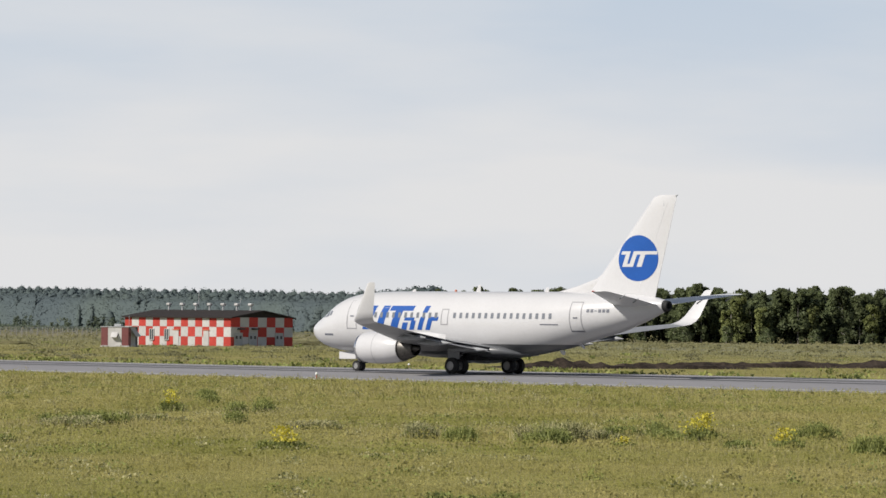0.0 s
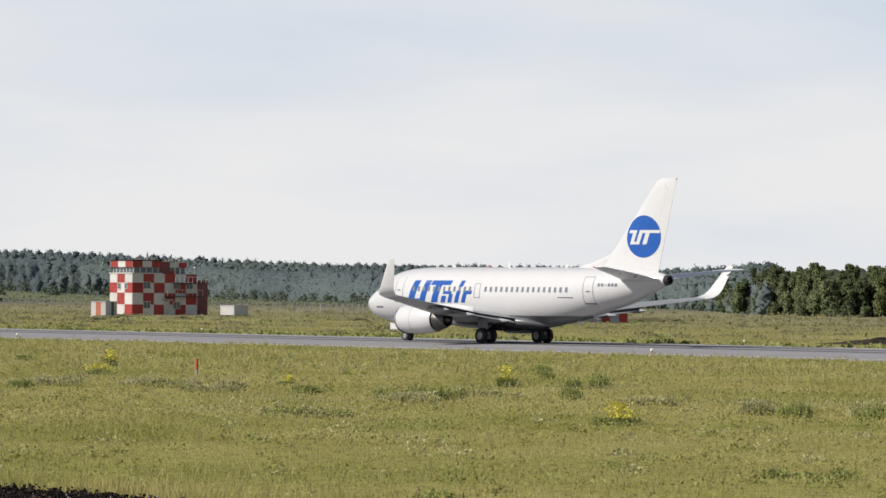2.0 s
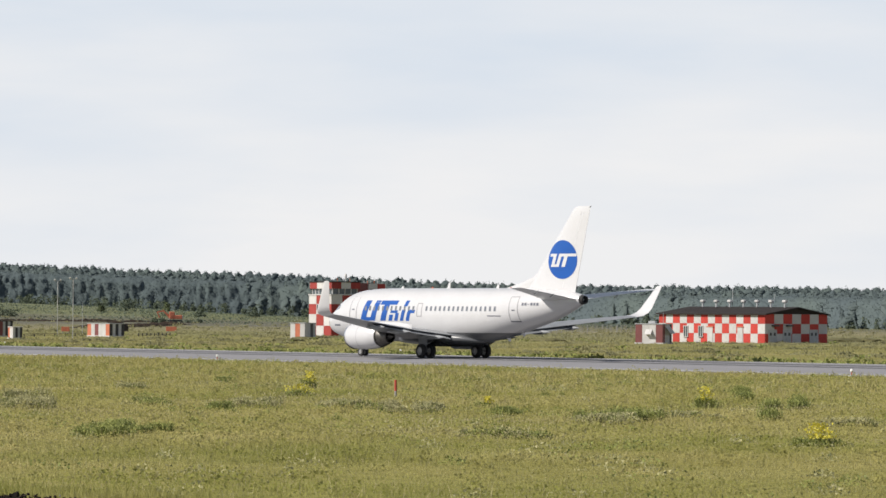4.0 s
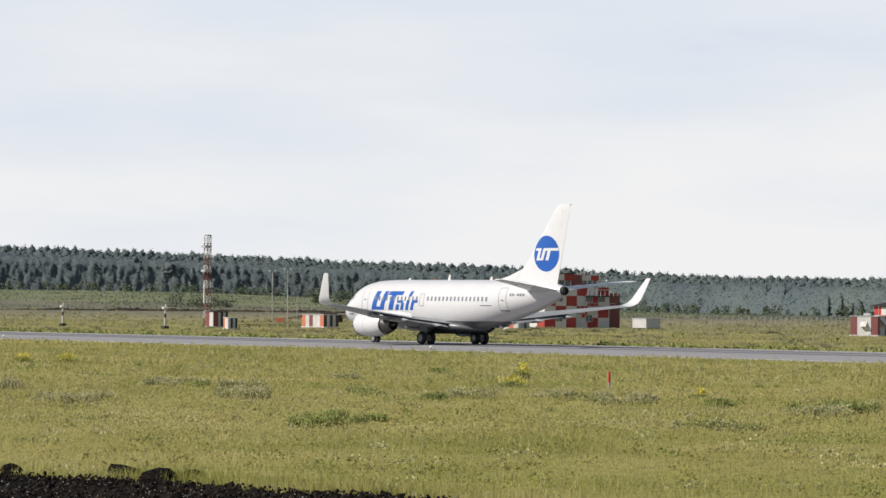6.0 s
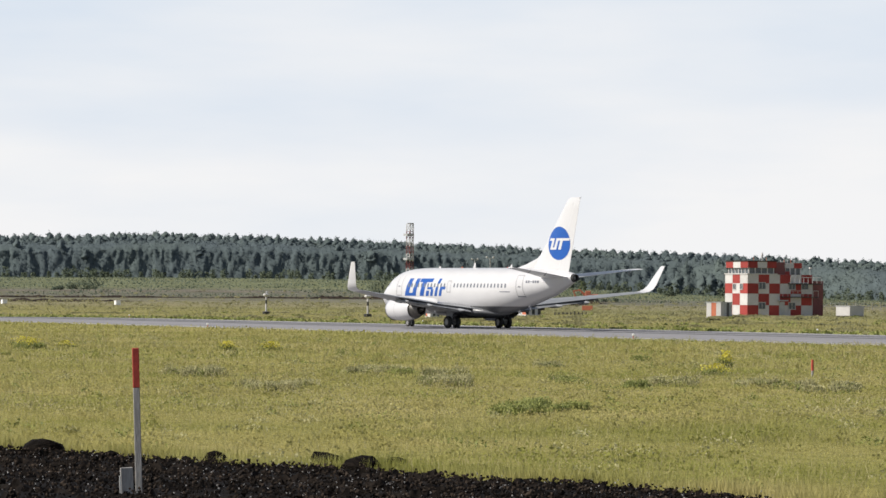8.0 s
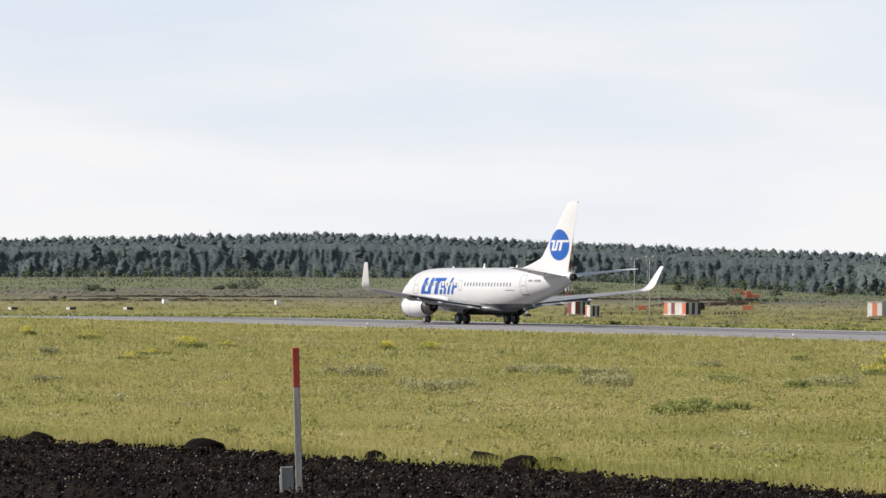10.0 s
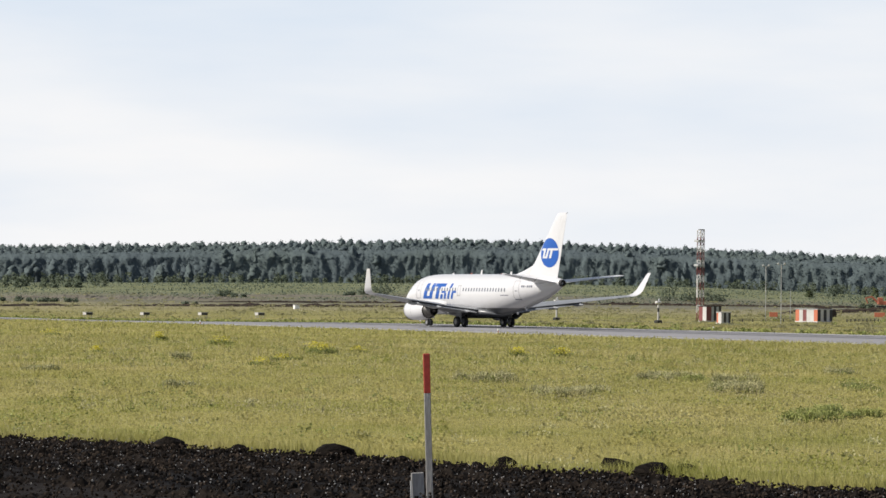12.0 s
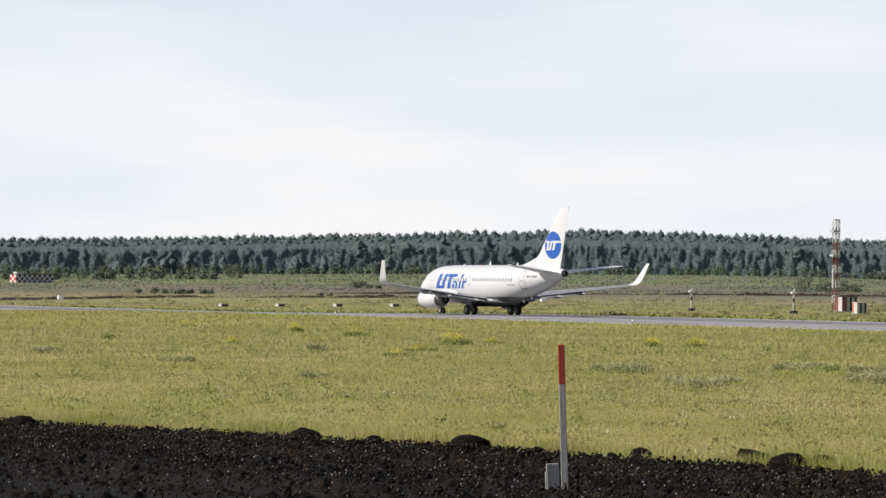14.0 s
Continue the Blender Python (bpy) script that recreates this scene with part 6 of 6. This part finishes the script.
for x, y, w, d in ((46, 78, 5, 14), (40, 84, 4, 12), (52, 88, 5, 13), (60, 92, 4, 10), (57, 70, 4, 9), (66, 78, 5, 10), (72, 100, 6, 14), (62, 108, 6, 14), (80, 104, 6, 12), (55, 118, 6, 16), (76, 70, 4, 8), (84, 84, 5, 9), (68, 130, 7, 18), (90, 120, 7, 14)):
    n = 1300
    px, py = x + g.normal(0, w * 0.35, n), y + g.normal(0, d * 0.35, n)
    ok = px > soil_line(py) + 0.4
    px, py = px[ok], py[ok]
    n = len(px)
    pz = ground_z(px, py) + g.uniform(0.14, 0.3, n)
    drifts.append(leaf_triangles(np.stack([px, py, pz], 1), 0.02, g))
tagged(new("seed_drifts", raw_mesh("seed_drifts", np.concatenate(drifts), 3, STRAW)), "pale drifts of flowering grass heads in the meadow", "grass", kind="stuff")
verge = [blades(120000, 190, 420, 12, 60, 8, 0.05, 0.15, 0.013, 0.5, (RX1 + 0.3, 420)), blades(60000, 420, 640, 12, 60, 9, 0.05, 0.16, 0.016, 0.8, (RX1 + 0.3, 520))]
tagged(new("verge_grass", raw_mesh("verge_grass", np.concatenate(verge), 3, VERGE)), "rough grass beyond the runway", "grass", kind="stuff")
rough_edge = np.random.default_rng(21)
pts = []
for k in range(700):
    y = rough_edge.uniform(60, 520)
    x = RX1 + 0.4 + abs(rough_edge.normal(0, 0.5)) if k % 5 else rough_edge.uniform(RX1 + 3, 330)
    w, h = rough_edge.uniform(0.3, 1.2), rough_edge.uniform(0.12, 0.4)
    q = rough_edge.normal(size=(26, 3)) * np.array((w * 0.4, w * 0.7, 0)) + np.stack([np.full(26, x), np.full(26, y), float(ground_z(x, y)) + rough_edge.uniform(0.03, 1, 26) * h], 1)
    pts.append(q)
tagged(new("verge_weeds", raw_mesh("verge_weeds", leaf_triangles(np.concatenate(pts), 0.13, rough_edge), 3, WEED)), "dark weeds fringing the far runway edge", "weeds", kind="stuff")


pts = []
for k in range(260):   # brownish hummocks between the runway and the buildings
    y = rough_edge.uniform(200, 480)
    x = rough_edge.uniform(RX1 + 8, 345)
    w, h = rough_edge.uniform(0.8, 2.6), rough_edge.uniform(0.15, 0.5)
    q = rough_edge.normal(size=(110, 3)) * w * 0.5
    lift = h * np.exp(-(q[:, 0] ** 2 + q[:, 1] ** 2) / (0.5 * w * w)) * rough_edge.uniform(0.2, 1, 110)
    pts.append(np.stack([x + q[:, 0], y + q[:, 1], ground_z(x + q[:, 0], y + q[:, 1]) + lift], 1))
tagged(new("verge_hummocks", raw_mesh("verge_hummocks", leaf_triangles(np.concatenate(pts), 0.12, rough_edge, 0.6), 3, SCRUB)), "dull brownish tussocks on rough ground beyond the runway", "grass", kind="stuff")


def clump_mesh(name, n, w, d, h, size, mat, seed, upright=True):
    """A weed clump: upright blades and small leaves, ragged on top and at the rim."""
    g = np.random.default_rng(seed)
    knots = g.normal(size=(max(3, int(w * 4)), 2)) * np.array((w * 0.27, d * 0.27))
    tall = g.uniform(0.45, 1.0, len(knots))
    pick = g.integers(0, len(knots), n)
    base = knots[pick] + g.normal(size=(n, 2)) * 0.13
    hh = h * tall[pick] * g.uniform(0.3, 1.0, n)
    lean = g.normal(size=(n, 2)) * hh[:, None] * 0.3
    t = g.uniform(0, 2 * math.pi, n)
    wd = g.uniform(0.008, 0.02, n)
    a = np.stack([base[:, 0] - wd * np.cos(t), base[:, 1] - wd * np.sin(t), np.zeros(n)], 1)
    b = np.stack([base[:, 0] + wd * np.cos(t), base[:, 1] + wd * np.sin(t), np.zeros(n)], 1)
    c = np.stack([base[:, 0] + lean[:, 0], base[:, 1] + lean[:, 1], hh], 1)
    stems = np.stack([a, b, c], 1).reshape(-1, 3)
    pts = np.stack([base[:, 0] + lean[:, 0] * 0.7, base[:, 1] + lean[:, 1] * 0.7, hh * g.uniform(0.3, 0.95, n)], 1)
    return raw_mesh(name, np.concatenate([stems, leaf_triangles(pts, size, g)]), 3, mat)


def weed(x, y, w, h, leaf, flower=0.0, seed=0):
    flowered = flower > 0
    label = "yellow-flowering weed clump standing in the meadow grass" if flowered else ("silvery green weed clump in the meadow" if leaf is SILVER else "dark green weed clump in the meadow")
    t = thing("weed_clump", label, "weed", Matrix.Translation(on_ground(x, y)) @ pose(0, 0, 0, 0, 0, seed * 37), "weed clumps")
    ob = new("leaves", clump_mesh("leaves", int(300 + 900 * w * h + 420 * w), w, w * 0.7, h * (0.75 if flowered else 1), 0.034, leaf, seed))
    ob.parent = t
    tagged(ob, kind="stuff")
    if leaf is SILVER:
        low = new("lower_leaves", clump_mesh("lower_leaves", int(200 + 500 * w * h + 260 * w), w * 0.9, w * 0.6, h * 0.8, 0.034, WEED, seed))
        low.parent = t
        tagged(low, kind="stuff")
    if flowered:
        g = np.random.default_rng(seed + 900)
        n = int(280 * flower)
        up = g.uniform(0.35, 1.08, n)
        pts = np.stack([g.normal(0, w * 0.26, n) * (1.25 - 0.6 * up), g.normal(0, w * 0.24, n) * (1.25 - 0.6 * up), up * h], 1)
        f = new("blossom", raw_mesh("blossom", leaf_triangles(pts, 0.043, g), 3, YELLOW))
        f.parent = t
        tagged(f, kind="stuff")
    return t


WEEDS = (  # x, y, width, height, leaf, flower
    (86.6, 92.0, 0.7, 0.6, WEED, 0.6), (63.4, 63.3, 0.8, 0.45, WEED, 0.7), (71.7, 64.8, 0.75, 0.5, WEED, 0), (73.8, 63.6, 1.6, 0.55, SILVER, 0), (80.6, 63.6, 0.75, 0.55, WEED, 0.8),
    (76.1, 57.4, 0.7, 0.4, WEED, 0.5), (94.5, 125.4, 0.7, 0.55, WEED, 0.7), (79.5, 65.0, 1.4, 0.5, WEED, 0), (82.5, 61.0, 1.3, 0.5, WEED, 0), (73.0, 67.5, 1.5, 0.45, SILVER, 0),
    (78.0, 62.0, 0.9, 0.5, WEED, 0.3), (88.0, 90.0, 0.9, 0.4, WEED, 0), (90.5, 91.0, 0.6, 0.5, WEED, 0), (78.0, 80.0, 0.4, 0.45, WEED, 0), 
    (72.0, 98.9, 1.73, 0.35, SILVER, 0.0),
    (75.0, 98.2, 1.74, 0.31, SILVER, 0.0),
    (70.9, 102.8, 1.17, 0.32, WEED, 0.0),
    (64.1, 100.8, 1.31, 0.42, SILVER, 0.0),
    (70.7, 116.6, 1.92, 0.31, SILVER, 0.0),
    (98.0, 136.5, 1.05, 0.33, WEED, 0.0),
    (86.1, 126.6, 1.44, 0.26, SILVER, 0.0),
    (69.6, 97.4, 0.56, 0.30, WEED, 0.0),
    (73.9, 91.6, 1.11, 0.27, SILVER, 0.0),
    (74.4, 88.3, 0.81, 0.29, WEED, 0.0),
    (71.8, 80.3, 2.53, 0.39, SILVER, 0.0),
    (60.3, 71.8, 1.32, 0.29, SILVER, 0.0),
    (51.4, 77.1, 1.60, 0.33, WEED, 0.0),
    (72.8, 91.9, 1.10, 0.26, SILVER, 0.0),
    (97.1, 100.9, 0.66, 0.47, WEED, 0.0),
    (80.7, 96.8, 0.36, 0.28, WEED, 0.3),
    (73.5, 81.5, 2.92, 0.43, WEED, 0.0),
    (60.1, 71.4, 1.61, 0.29, WEED, 0.0),
    (74.6, 95.8, 1.90, 0.41, SILVER, 0.0),
    (76.0, 93.8, 1.14, 0.31, SILVER, 0.0),
    (73.9, 87.6, 0.72, 0.32, WEED, 0.0),
    (102.3, 106.6, 0.58, 0.42, WEED, 0.0),
    (47.7, 42.5, 1.10, 0.20, WEED, 0.0),
    (36.6, 40.5, 0.43, 0.29, WEED, 0.0),
    (84.0, 112.0, 1.54, 0.36, WEED, 0.5),
    (73.0, 62.9, 1.66, 0.49, WEED, 0.0),
    (78.3, 63.2, 0.95, 0.37, WEED, 0.0),
    (76.6, 64.1, 0.94, 0.31, SILVER, 0.0),
    (88.6, 89.6, 0.32, 0.43, WEED, 0.0),
    (104.4, 108.6, 0.52, 0.42, WEED, 0.0),
    (72.9, 60.2, 0.36, 0.19, WEED, 0.4),
    (74.2, 83.1, 2.27, 0.35, WEED, 0.0),
    (77.7, 83.4, 2.14, 0.29, SILVER, 0.0),
    (76.1, 74.6, 2.00, 0.30, SILVER, 0.0),
    (73.7, 52.9, 0.85, 0.51, WEED, 0.0),
    (73.9, 57.3, 0.88, 0.29, WEED, 0.0),
    (82.8, 169.7, 1.78, 0.43, WEED, 0.5),
    (91.4, 164.3, 1.03, 0.37, WEED, 0.8),
    (93.9, 164.1, 1.18, 0.37, WEED, 0.9),
    (63.9, 116.5, 1.67, 0.37, SILVER, 0.0),
    (71.5, 114.9, 0.53, 0.27, WEED, 0.0),
    (73.8, 120.9, 2.22, 0.32, SILVER, 0.0),
    (65.0, 102.2, 1.52, 0.38, SILVER, 0.0),
    (72.7, 105.6, 1.21, 0.25, WEED, 0.0),
    (57.9, 100.5, 2.91, 0.29, SILVER, 0.0),
    (54.0, 79.5, 2.71, 0.33, WEED, 0.0),
    (69.6, 97.6, 0.38, 0.30, WEED, 0.0),
    (73.2, 100.2, 1.75, 0.35, SILVER, 0.0),
    (66.9, 143.3, 0.99, 0.27, WEED, 0.3),
    (92.4, 213.5, 0.87, 0.46, WEED, 0.7),
    (89.7, 197.9, 1.70, 0.43, WEED, 0.5),
    (86.9, 178.9, 1.56, 0.39, WEED, 0.7),
    (86.9, 173.9, 0.91, 0.27, WEED, 0.4),
    (67.1, 153.1, 1.05, 0.47, SILVER, 0.0),
    (72.6, 153.1, 1.06, 0.24, WEED, 0.3),
    (71.4, 173.1, 0.70, 0.26, WEED, 0.4),
    (52.9, 149.5, 2.98, 0.31, SILVER, 0.0),
    (52.6, 133.4, 1.35, 0.24, SILVER, 0.0),
    (62.1, 113.6, 1.62, 0.47, SILVER, 0.0),
    (56.3, 98.6, 2.67, 0.35, SILVER, 0.0),
    (69.5, 186.4, 1.25, 0.28, WEED, 0.0),
    (95.3, 239.6, 1.62, 0.36, WEED, 0.4),
    (72.6, 118.3, 1.31, 0.35, SILVER, 0.0),
    (70.1, 110.4, 1.43, 0.44, SILVER, 0.0),
    (48.1, 109.3, 1.12, 0.27, SILVER, 0.0),)
for k, (x, y, w, h, leaf, fl) in enumerate(WEEDS):
    weed(x, y, w, h * 1.2, leaf, fl, k + 1)


# ---- what moves ----
NOSE = [  # seconds, x, y, heading
    (0.0, 168.87, 165.69, -0.58),
    (1.0, 169.08, 179.76, -0.52),
    (2.0, 169.23, 193.93, -0.52),
    (3.2, 169.34, 210.93, -0.52),
    (4.5, 169.40, 228.86, -0.54),
    (5.5, 169.39, 242.38, -0.51),
    (6.5, 169.32, 255.58, -0.44),
    (7.5, 169.21, 268.46, -0.29),
    (8.5, 169.05, 281.08, -0.07),
    (9.5, 168.83, 293.47, 0.23),
    (10.5, 168.58, 305.86, 0.64),
    (11.5, 168.27, 318.35, 1.16),
    (12.5, 167.91, 331.12, 1.77),
    (13.5, 167.51, 344.42, 2.50),
    (14.0, 167.29, 351.35, 2.90),
]


def motions():
    walk(airliner, [(t, pose(x, y, 0.05, 0, 0, psi - 90)) for t, x, y, psi in NOSE])
    times = [r[0] for r in NOSE]
    ways = [r[2] for r in NOSE]
    for hub, x, y, r in wheels:
        rows = []
        for f in range(0, 14 * FPS + 1):
            t = f / FPS
            turn = math.degrees((np.interp(t, times, ways) - ways[0]) / r) * (0.99 if r > 0.4 else 0.97)
            rows.append((t, pose(x, y, r, 0, -turn, 0)))
        walk(hub, rows)


motions()
